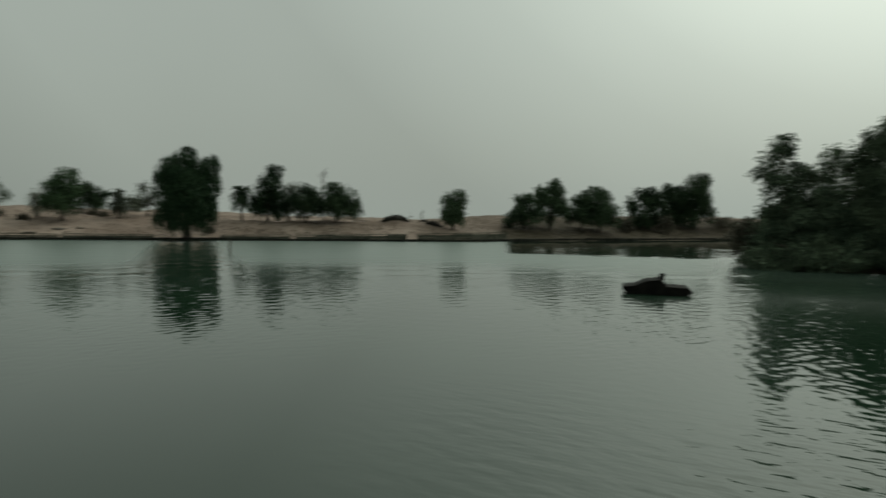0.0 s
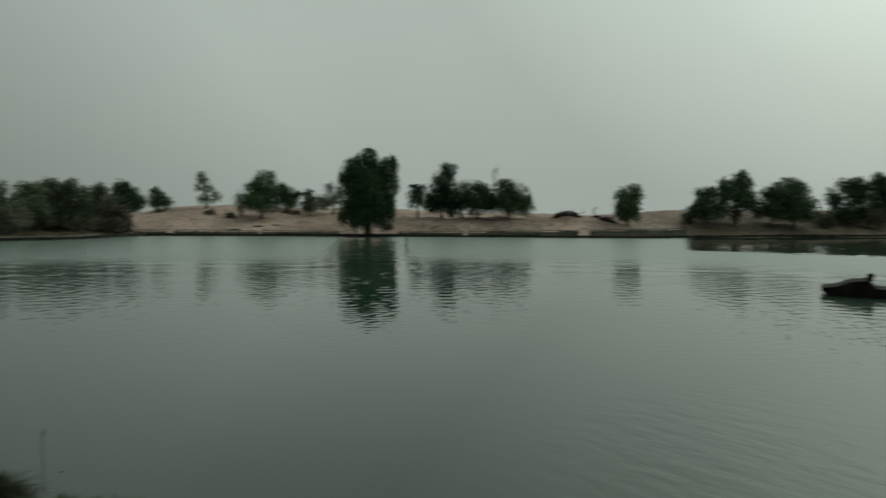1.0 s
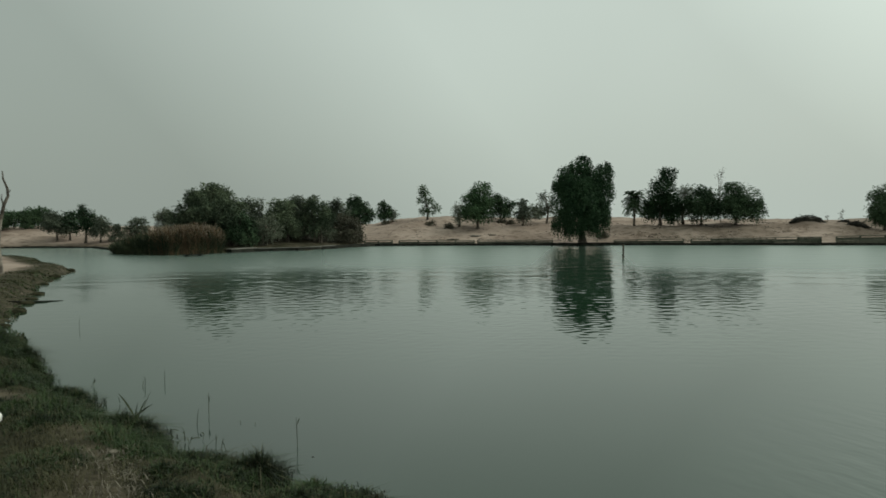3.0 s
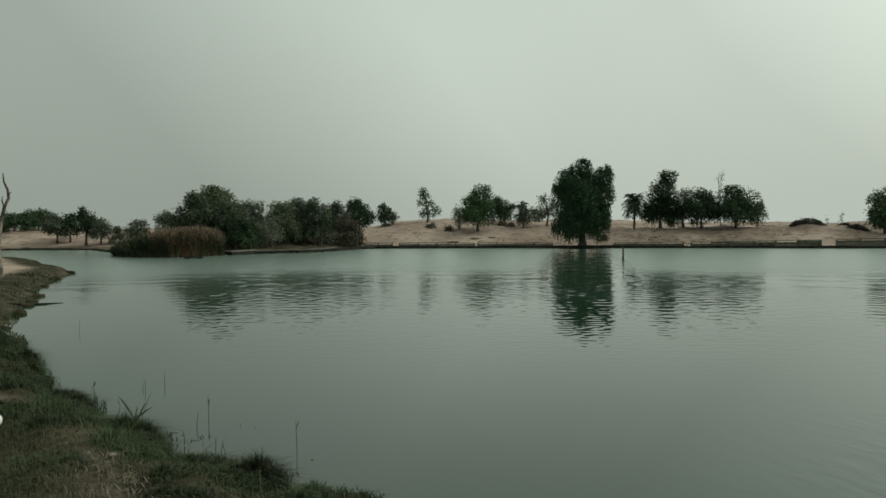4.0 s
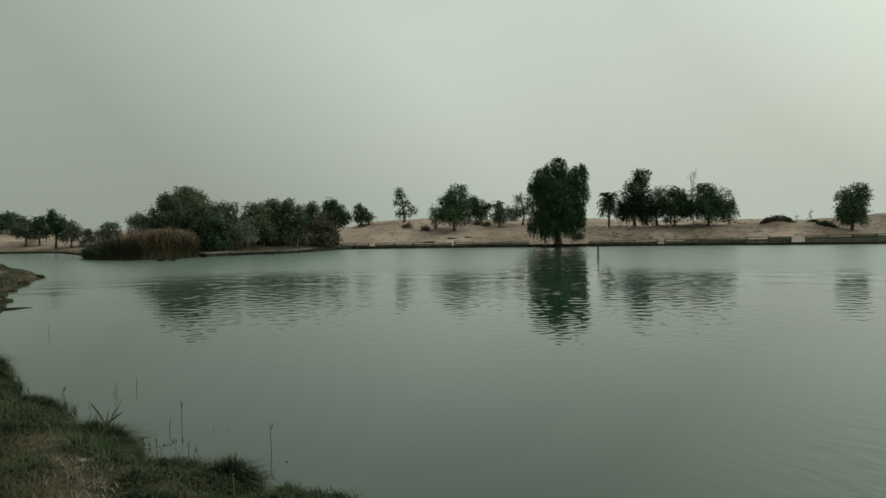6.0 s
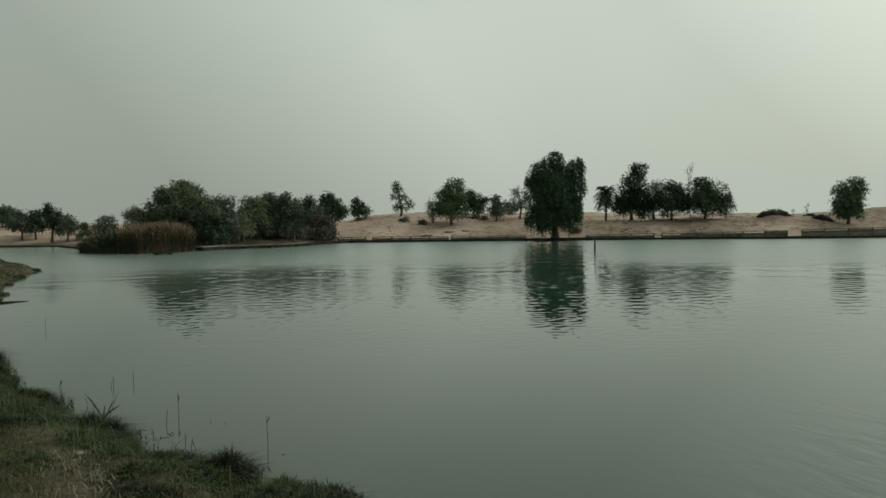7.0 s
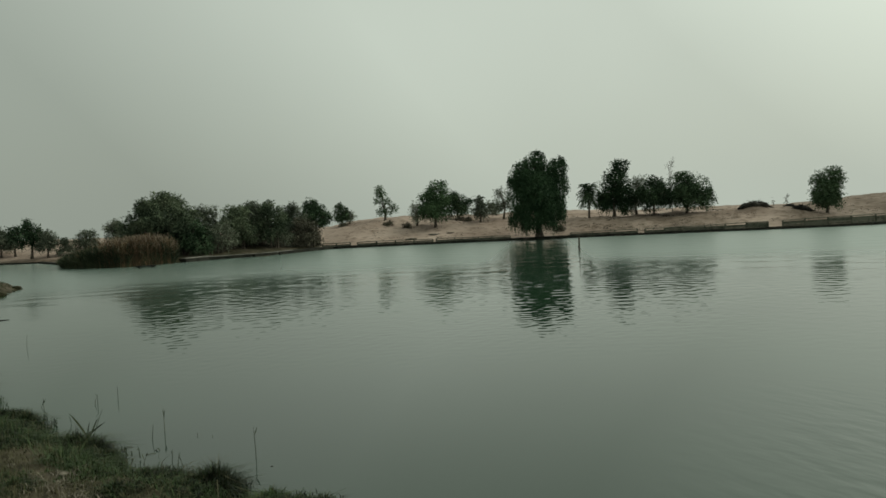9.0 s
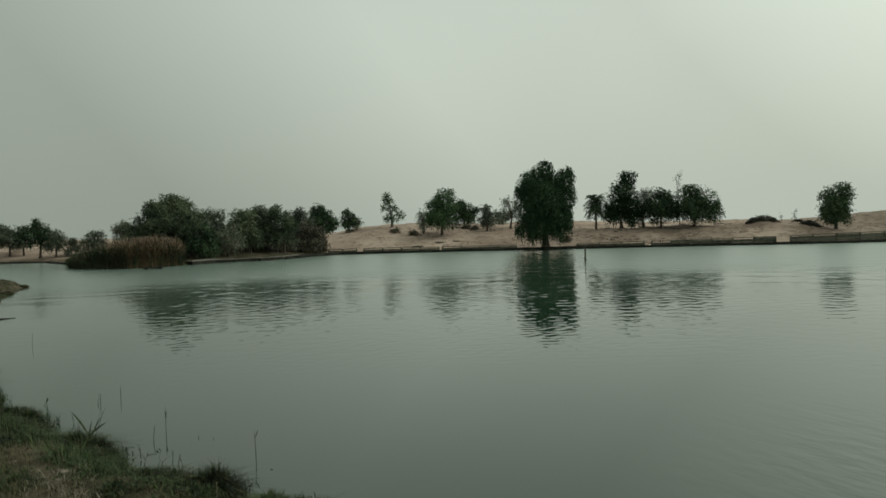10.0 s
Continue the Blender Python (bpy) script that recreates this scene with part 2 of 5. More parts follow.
def water_material():
    """Murky water, calm in the lee of the banks, roughened by the wind and painted paler with sky glare farther out."""
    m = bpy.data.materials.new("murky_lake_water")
    m.use_nodes = True
    n, l = m.node_tree.nodes, m.node_tree.links
    bsdf = n["Principled BSDF"]
    bsdf.inputs["IOR"].default_value = 1.46
    bsdf.inputs["Specular IOR Level"].default_value = 0.68
    tex = n.new("ShaderNodeTexCoord")

    def math_node(op, a, b):
        q = n.new("ShaderNodeMath")
        q.operation = op
        for k, v in enumerate((a, b)):
            if isinstance(v, (int, float)):
                q.inputs[k].default_value = v
            else:
                l.new(v, q.inputs[k])
        return q.outputs[0]

    def ranged(src, lo, hi, to_lo, to_hi):
        q = n.new("ShaderNodeMapRange")
        q.interpolation_type = "SMOOTHSTEP"
        l.new(src, q.inputs["Value"])
        for key, v in (("From Min", lo), ("From Max", hi), ("To Min", to_lo), ("To Max", to_hi)):
            q.inputs[key].default_value = v
        return q.outputs["Result"]

    def noise_node(scale, stretch, turn, detail):
        mp = n.new("ShaderNodeMapping")
        mp.inputs["Scale"].default_value = stretch
        mp.inputs["Rotation"].default_value = (0, 0, radians(turn))
        l.new(tex.outputs["Object"], mp.inputs["Vector"])
        q = n.new("ShaderNodeTexNoise")
        q.inputs["Scale"].default_value, q.inputs["Detail"].default_value = scale, detail
        l.new(mp.outputs["Vector"], q.inputs["Vector"])
        return q.outputs["Fac"]

    tone = n.new("ShaderNodeValToRGB")
    tone.color_ramp.elements[0].position, tone.color_ramp.elements[1].position = 0.35, 0.65
    tone.color_ramp.elements[0].color, tone.color_ramp.elements[1].color = (0.010, 0.028, 0.015, 1), (0.017, 0.042, 0.023, 1)
    l.new(noise_node(0.15, (1, 1, 1), 0, 3.0), tone.inputs["Fac"])
    silt = n.new("ShaderNodeMixRGB")
    silt.inputs["Color2"].default_value = (0.006, 0.019, 0.011, 1)
    l.new(tone.outputs["Color"], silt.inputs["Color1"])
    off = n.new("ShaderNodeVectorMath")
    off.operation = "LENGTH"
    l.new(tex.outputs["Object"], off.inputs[0])
    sep = n.new("ShaderNodeSeparateXYZ")
    l.new(tex.outputs["Object"], sep.inputs[0])
    wander = math_node("MULTIPLY_ADD", noise_node(0.12, (1, 1, 1), 0, 2.0), 8.0)
    wander.node.inputs[2].default_value = -4.0
    reach = math_node("ADD", off.outputs["Value"], wander)
    bearing = math_node("DIVIDE", sep.outputs["X"], math_node("MAXIMUM", sep.outputs["Y"], 1.0))
    lee = math_node("MAXIMUM", math_node("MULTIPLY", ranged(reach, 40, 42, 0, 1), ranged(bearing, 0.190, 0.215, 0, 1)),
                    math_node("MULTIPLY", ranged(reach, 20, 26, 0, 0.65), ranged(bearing, 0.50, 0.56, 0, 1)))
    # shelter along the water below the big weeping tree; painted glare thins there
    axis = math_node("ADD", math_node("MULTIPLY", sep.outputs["X"], math.cos(radians(14.6))), math_node("MULTIPLY", sep.outputs["Y"], math.sin(radians(14.6))))
    shelter = math_node("MULTIPLY", ranged(math_node("ABSOLUTE", axis, 0.0), 1.0, 2.8, 1.0, 0.0), ranged(sep.outputs["Y"], 15, 26, 0.0, 0.82))
    behind_reeds = ranged(bearing, -0.85, -0.6, 0.78, 1.0)
    exposed = math_node("MULTIPLY", math_node("MULTIPLY", math_node("SUBTRACT", 1.0, lee), behind_reeds), math_node("SUBTRACT", 1.0, shelter))
    gust = math_node("MULTIPLY", ranged(sep.outputs["X"], 3, 9, 0.0, 0.45), ranged(reach, 10, 16, 0.0, 1.0))
    breeze = math_node("MULTIPLY", math_node("ADD", math_node("ADD", gust, ranged(reach, 14, 22, 0.0, 0.45)), ranged(reach, 25, 34, 0.0, 1.0)), exposed)
    shallow = math_node("MULTIPLY", ranged(reach, 5, 13, 1.0, 0.0), ranged(sep.outputs["X"], -5, -1.5, 1.0, 0.15))
    l.new(shallow, silt.inputs["Fac"])
    # sky glare on the far water is painted into its base colour
    sky_glare = n.new("ShaderNodeMixRGB")
    sky_glare.inputs["Color2"].default_value = (0.147, 0.197, 0.170, 1)
    l.new(silt.outputs["Color"], sky_glare.inputs["Color1"])
    l.new(math_node("MULTIPLY", ranged(off.outputs["Value"], 17, 37, 0, 1), exposed), sky_glare.inputs["Fac"])
    l.new(sky_glare.outputs["Color"], bsdf.inputs["Base Color"])
    l.new(math_node("MULTIPLY_ADD", breeze, 0.19), bsdf.inputs["Roughness"])
    bsdf.inputs["Roughness"].links[0].from_node.inputs[2].default_value = 0.03
    last = n.new("ShaderNodeBump")
    last.inputs["Strength"].default_value = 1.0
    l.new(ranged(reach, 7, 18, 0.002, 0.010), last.inputs["Distance"])
    l.new(noise_node(0.22, (1, 1.6, 1), 30, 1.0), last.inputs["Height"])
    # low crossing ripples that run in towards the near shore
    mp = n.new("ShaderNodeMapping")
    mp.vector_type = "TEXTURE"
    mp.inputs["Scale"].default_value = (2.1, 1.0, 1.0)
    mp.inputs["Rotation"].default_value = (0, 0, radians(-37))
    l.new(tex.outputs["Object"], mp.inputs["Vector"])
    swell = n.new("ShaderNodeTexNoise")
    swell.inputs["Scale"].default_value, swell.inputs["Detail"].default_value = 4.4, 2.0
    l.new(mp.outputs["Vector"], swell.inputs["Vector"])
    b = n.new("ShaderNodeBump")
    b.inputs["Strength"].default_value = 1.0
    l.new(math_node("MULTIPLY", ranged(off.outputs["Value"], 4.5, 10, 0.036, 0.0), ranged(sep.outputs["X"], -1.0, 2.5, 0.0, 1.0)), b.inputs["Distance"])
    l.new(swell.outputs["Fac"], b.inputs["Height"])
    l.new(last.outputs["Normal"], b.inputs["Normal"])
    l.new(b.outputs["Normal"], bsdf.inputs["Normal"])
    return m


# ---- geometry helpers ----
def mesh_of(name, verts, quads=(), tris=()):
    """A mesh from arrays of corners, four-sided and three-sided faces."""
    verts = np.asarray(verts, np.float32).reshape(-1, 3)
    quads = np.asarray(quads, np.int32).reshape(-1, 4)
    tris = np.asarray(tris, np.int32).reshape(-1, 3)
    me = bpy.data.meshes.new(name)
    me.vertices.add(len(verts))
    me.vertices.foreach_set("co", verts.ravel())
    loops = np.concatenate([quads.ravel(), tris.ravel()])
    me.loops.add(len(loops))
    me.loops.foreach_set("vertex_index", loops)
    me.polygons.add(len(quads) + len(tris))
    starts = np.concatenate([np.arange(len(quads)) * 4, len(quads) * 4 + np.arange(len(tris)) * 3])
    me.polygons.foreach_set("loop_start", starts.astype(np.int32))
    me.update(calc_edges=True)
    me.validate()
    return me


def part(name, me, material, parent=None, label="", smooth=False):
    """Links a mesh (or bmesh) as one object under a thing or a part."""
    if isinstance(me, bmesh.types.BMesh):
        bm, me = me, bpy.data.meshes.new(name)
        bm.to_mesh(me)
        bm.free()
    if material and not me.materials:
        me.materials.append(material)
    if smooth:
        me.polygons.foreach_set("use_smooth", [True] * len(me.polygons))
    ob = new(name, me)
    ob.parent = parent
    return tagged(ob, label)


def box(sx, sy, sz, at=(0, 0, 0), bevel=0.0, turn=0.0, jitter=0.0, rng=None):
    """A box on z = at[2], rounded at its edges."""
    bm = bmesh.new()
    bmesh.ops.create_cube(bm, size=1)
    for v in bm.verts:
        v.co = Vector((v.co.x * sx, v.co.y * sy, (v.co.z + 0.5) * sz))
        if jitter:
            v.co += Vector([rng.uniform(-jitter, jitter) for _ in range(3)])
    if bevel:
        bmesh.ops.bevel(bm, geom=bm.edges[:], offset=bevel, segments=2, affect="EDGES")
    bm.transform(Matrix.Translation(at) @ Matrix.Rotation(turn, 4, "Z"))
    return bm


class Soup:
    """Gathers corners and faces of many small pieces."""

    def __init__(self):
        self.v, self.q, self.t, self.n = [], [], [], 0

    def add(self, verts, quads=None, tris=None):
        verts = np.asarray(verts, float).reshape(-1, 3)
        self.v.append(verts)
        if quads is not None:
            self.q.append(np.asarray(quads, int).reshape(-1, 4) + self.n)
        if tris is not None:
            self.t.append(np.asarray(tris, int).reshape(-1, 3) + self.n)
        self.n += len(verts)

    def tube(self, points, radii, sides=6):
        points = np.asarray(points, float)
        k = len(points)
        way = np.gradient(points, axis=0)
        way /= np.linalg.norm(way, axis=1)[:, None] + 1e-9
        ref = np.where(np.abs(way[:, 2:3]) > 0.9, [[1.0, 0, 0]], [[0, 0, 1.0]])
        u = np.cross(way, ref)
        u /= np.linalg.norm(u, axis=1)[:, None] + 1e-9
        w = np.cross(way, u)
        ang = np.arange(sides) * 2 * np.pi / sides
        ring = u[:, None] * np.cos(ang)[None, :, None] + w[:, None] * np.sin(ang)[None, :, None]
        verts = points[:, None] + ring * np.asarray(radii, float)[:, None, None]
        i, j = np.meshgrid(np.arange(k - 1), np.arange(sides), indexing="ij")
        j2 = (j + 1) % sides
        quads = np.stack([i * sides + j, i * sides + j2, (i + 1) * sides + j2, (i + 1) * sides + j], -1)
        self.add(verts, quads)

    def mesh(self, name):
        return mesh_of(name, np.concatenate(self.v), np.concatenate(self.q) if self.q else (), np.concatenate(self.t) if self.t else ())


def unit(v):
    return v / (np.linalg.norm(v, axis=-1, keepdims=True) + 1e-9)


def hash01(i, j, seed):
    h = (i.astype(np.int64) * 374761393 + j.astype(np.int64) * 668265263 + seed * 2147483647) & 0xFFFFFFFF
    h = ((h ^ (h >> 13)) * 1274126177) & 0xFFFFFFFF
    return ((h ^ (h >> 16)) & 0xFFFF) / 65535.0


def value_noise(x, y, seed=0):
    """Smooth noise of 0 to 1 on a grid of one metre."""
    i, j = np.floor(x), np.floor(y)
    fx, fy = x - i, y - j
    fx, fy = fx * fx * (3 - 2 * fx), fy * fy * (3 - 2 * fy)
    a, b = hash01(i, j, seed), hash01(i + 1, j, seed)
    c, d = hash01(i, j + 1, seed), hash01(i + 1, j + 1, seed)
    return (a * (1 - fx) + b * fx) * (1 - fy) + (c * (1 - fx) + d * fx) * fy


def smooth(lo, hi, x):
    s = np.clip((x - lo) / (hi - lo), 0, 1)
    return s * s * (3 - 2 * s)


def spot(az, d, z=0.0):
    """A place by bearing (degrees, to the left of north) and distance from the viewpoint on the bank."""
    a = radians(az)
    return Vector((-math.sin(a) * d, math.cos(a) * d, z))


# ---- land ----
NEAR_SHORE = [(-110, 11), (-80, 6), (-50, 4.1), (-20, 3.5), (10, 3.7), (25, 4.15), (30.2, 4.4), (33, 4.72), (34.9, 4.66), (36.5, 4.9), (38.2, 4.98), (39.9, 4.92), (40.8, 5.25), (42.1, 5.5),
              (43.3, 5.45), (45.3, 5.7), (47.7, 5.82), (48.6, 6.05), (49.3, 6.45), (50.4, 6.95), (51.6, 7.1), (52.8, 7.3), (53.8, 7.85), (54.2, 8.55), (55.3, 8.95), (56.3, 9.3), (56.5, 10.4),
              (57.6, 11.2), (58.3, 12.4), (58.2, 13.7), (58.4, 14.8), (59.2, 16), (58.7, 17.3), (58.3, 19.4), (57.5, 22.4), (56.9, 27), (55.6, 30.5), (54.7, 34), (55.7, 37), (57.0, 46),
              (60, 53), (66, 60), (72, 70)]
FAR_SHORE = [(66, 78), (57, 74.5), (54.9, 72), (52.5, 69), (50.5, 66), (51.3, 56), (51.0, 51.6), (47.9, 48.8), (44, 50.6), (41.6, 52.4),
             (37.2, 53), (34.5, 57.2), (32.6, 60.4), (27.9, 59.6), (23, 58.9), (17, 58.3), (14.9, 58.8), (11.3, 58.3), (4.9, 58.7), (-2.9, 59.9),
             (-9, 62), (-11.5, 65.5), (-20.7, 76), (-28.7, 91), (-34, 92)]
RIGHT_SHORE = [(-34, 62), (-30, 44), (-29.2, 38.3), (-33, 33.6), (-35.7, 33.6), (-39, 34.5), (-50, 30), (-65, 26), (-85, 20)]
LAKE = np.array([spot(a, d)[:2] for a, d in NEAR_SHORE + FAR_SHORE + RIGHT_SHORE])
RIDGE = np.array([(-60, .6), (-40, .6), (-27.5, .5), (-20, .38), (-12, .3), (-10.5, .41), (-9, .33), (-8.1, .2), (-6, -.05), (-3.9, -.15), (-1, -.1),
                  (1, -.04), (8.3, 0), (11.8, .2), (19.8, .27), (26, .42), (27.9, .36), (30.2, .2), (32.4, -.24), (48, -.3), (51.5, -.12), (54, -.02), (57, -.02), (75, -.1)])


def shore_distance(x, y):
    """Metres to the water's edge: above nought on land, below it in the lake."""
    best = np.full(x.shape, 1e9)
    inside = np.zeros(x.shape, bool)
    for k in range(len(LAKE)):
        (ax, ay), (bx, by) = LAKE[k], LAKE[(k + 1) % len(LAKE)]
        ex, ey = bx - ax, by - ay
        s = np.clip(((x - ax) * ex + (y - ay) * ey) / (ex * ex + ey * ey), 0, 1)
        best = np.minimum(best, np.hypot(x - ax - s * ex, y - ay - s * ey))
        cross = ((ay > y) != (by > y)) & (x < (bx - ax) * (y - ay) / (by - ay + 1e-12) + ax)
        inside ^= cross
    return np.where(inside, -best, best)


NEAR_CREST = np.array([(-60, .6), (-27.5, .45), (-20, .3), (-12, .2), (-9, .25), (-6, -.2), (-3.9, -.45), (-1, -.45), (1, -.42), (10.5, -.38), (13, .0), (16, .2), (19.8, .25),
                       (26, .42), (27.9, .36), (30.2, .2), (32.4, -.3), (48, -.5), (51.5, -.3), (54, -.12), (57, -.08), (75, -.2)])
HEAPS = [(-2.1, 67.0, 1.15, 0.8, 0.75), (-5.1, 66.5, 1.2, 0.8, 0.45), (-4.3, 67.5, 0.8, 0.7, 0.35)]


def land(x, y):
    """Height of the ground, and the share of the darker soil colour, grassy on the near banks."""
    x, y = np.asarray(x, float), np.asarray(y, float)
    sd = shore_distance(x, y)
    d = np.hypot(x, y)
    az = np.degrees(np.arctan2(-x, y))
    rough = value_noise(x * 2.3, y * 2.3, 1) - 0.5
    wide = value_noise(x * 0.45, y * 0.45, 2) - 0.5
    dune = value_noise(x * 0.11, y * 0.11, 3) - 0.5
    rill = value_noise(x * 0.9, y * 0.9, 4) - 0.5
    far = smooth(50, 60, d)
    walled = far * ((az < 32.8) & (az > -29))
    sd = sd + (rough * 0.35 + wide * 0.5) * (1 - far) * np.where(d < 15, 0.4, 0.5)
    bank = (0.30 + 0.10 * wide + 0.03 * rough) * (1 - 0.72 * walled)
    z = bank * smooth(0, 0.55, sd) + 0.06 * smooth(0.3, 3, sd)
    front = np.interp(az, [-9, -4, -1, 11, 15, 24, 30], [13, 9, 8, 8, 15, 16, 12])
    near_top = EYE + np.minimum(d, 80) * np.tan(np.radians(np.interp(az, NEAR_CREST[:, 0], NEAR_CREST[:, 1])))
    far_top = EYE + 110 * np.tan(np.radians(np.interp(az, RIDGE[:, 0], RIDGE[:, 1]))) + 0.5 * (value_noise(x * 0.06, y * 0.06, 8) - 0.5)
    crest = np.clip(near_top, 0.5, 3.2) * (1 - smooth(18, 34, sd)) + np.clip(far_top, 0.9, 3.0) * smooth(18, 34, sd)
    ridge = crest * (1 - smooth(60, 120, sd)) + (0.9 + 0.9 * dune) * smooth(60, 120, sd)
    run = np.clip((sd - 0.8 * walled) / front, 0, 3)
    slope = smooth(0, 1, run ** 0.85)
    rise = np.clip((ridge - z) * slope, 0, 4) + (dune * 0.3 + wide * 0.30 + rill * 0.24 + rough * 0.07) * smooth(0.8, 4, sd) * smooth(0, 1, slope * 3)
    view_back = smooth(95, 130, np.abs(az))
    z = z + rise * far * (1 - view_back)
    for h_az, h_d, across, deep, tall in HEAPS:
        c = spot(h_az, h_d)
        z = z + tall * np.exp(-((x - c.x) / across) ** 2 - ((y - c.y) / deep) ** 2)
    z = np.where(sd > 0, np.maximum(z, 0.03), -0.7 * smooth(0, 2.5, -sd) - 0.02)
    z = np.where(d > 1500, z * np.clip((3000 - d) / 1500, 0, 1), z)
    grassy = (1 - far) * np.where((d > 22) & (az > 50), 1 - smooth(1.0, 2.0, sd), 1.0)
    mound = np.exp(-(((az - 5.2) / 5.8) ** 4)) * smooth(0.8, 2.5, sd) * (1 - smooth(8, 11, sd)) * 0.38 * far
    # a partly darker tone on the sand towards the east
    east = 0.36 * smooth(1, 7, -az) * (1 - smooth(18, 30, -az)) * far
    wet = 1 - smooth(0.3, 1.2, sd)
    # darker tone on the wooded point, behind the reeds and along the east shore
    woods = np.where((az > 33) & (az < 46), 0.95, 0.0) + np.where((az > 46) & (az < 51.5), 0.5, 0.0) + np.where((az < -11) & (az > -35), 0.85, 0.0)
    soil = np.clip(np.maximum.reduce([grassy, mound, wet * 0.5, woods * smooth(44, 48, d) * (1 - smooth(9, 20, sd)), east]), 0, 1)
    return z, soil


TRACK_D, TRACK_AZ = [3.5, 4.8, 5.3, 6.2, 7.1, 7.8, 9, 14], [51, 53.6, 53.6, 54.5, 56.2, 58.5, 62, 68]


def track_share(x, y):
    """How far the ground is trodden bare: a footpath along the bank and worn patches beside it."""
    d, az = np.hypot(x, y), np.degrees(np.arctan2(-x, y))
    off = np.abs(az - np.interp(d, TRACK_D, TRACK_AZ)) * np.radians(d)
    path = np.exp(-(off / (0.08 + 0.13 * value_noise(x * 1.6, y * 1.6, 22))) ** 2)
    worn = smooth(0.55, 0.85, value_noise(x * 1.1, y * 1.1, 21)) * 0.22 * smooth(0.5, 1.1, shore_distance(x, y))
    side = np.exp(-((d - 4.55 - 0.3 * value_noise(x * 1.2, y * 1.2, 23)) / 0.22) ** 2) * smooth(52, 54, az)
    # far ground is partly bare, much less so and darker on the wooded point
    return np.maximum.reduce([path, worn, side]) * (d < 14) + 0.27 * smooth(13, 16, d) * np.where((az > 33) & (az < 46) & (d > 44), 0.2, 1.0)


def ground_at(az, d):
    p = spot(az, d)
    return float(land(np.array([p.x]), np.array([p.y]))[0][0])


def build_land():
    az = np.radians(np.concatenate([np.arange(-180, -46, 3.0), np.arange(-46, 66, 0.38), np.arange(66, 180, 3.0)]))
    r = np.concatenate([np.arange(0.25, 12, 0.11), np.arange(12, 44, 0.4), np.arange(44, 100, 0.38), np.geomspace(100, 4000, 60)])
    rr, aa = np.meshgrid(r, az, indexing="ij")
    x, y = -np.sin(aa) * rr, np.cos(aa) * rr
    z, soil = land(x.ravel(), y.ravel())
    verts = np.stack([x.ravel(), y.ravel(), z], -1)
    nr, na = rr.shape
    i, j = np.meshgrid(np.arange(nr - 1), np.arange(na), indexing="ij")
    j2 = (j + 1) % na
    quads = np.stack([i * na + j, (i + 1) * na + j, (i + 1) * na + j2, i * na + j2], -1).reshape(-1, 4)
    hub = len(verts)
    verts = np.concatenate([verts, [[0, 0, land(np.array([0.0]), np.array([0.0]))[0][0]]]])
    tris = np.stack([np.full(na, hub), np.arange(na), (np.arange(na) + 1) % na], -1)
    me = mesh_of("ground", verts, quads, tris)
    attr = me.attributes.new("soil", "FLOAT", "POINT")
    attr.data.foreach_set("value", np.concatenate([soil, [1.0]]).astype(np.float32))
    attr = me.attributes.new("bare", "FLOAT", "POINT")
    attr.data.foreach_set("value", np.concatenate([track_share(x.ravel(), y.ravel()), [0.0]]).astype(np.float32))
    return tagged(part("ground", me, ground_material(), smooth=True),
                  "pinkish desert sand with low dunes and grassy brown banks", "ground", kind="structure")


build_land()


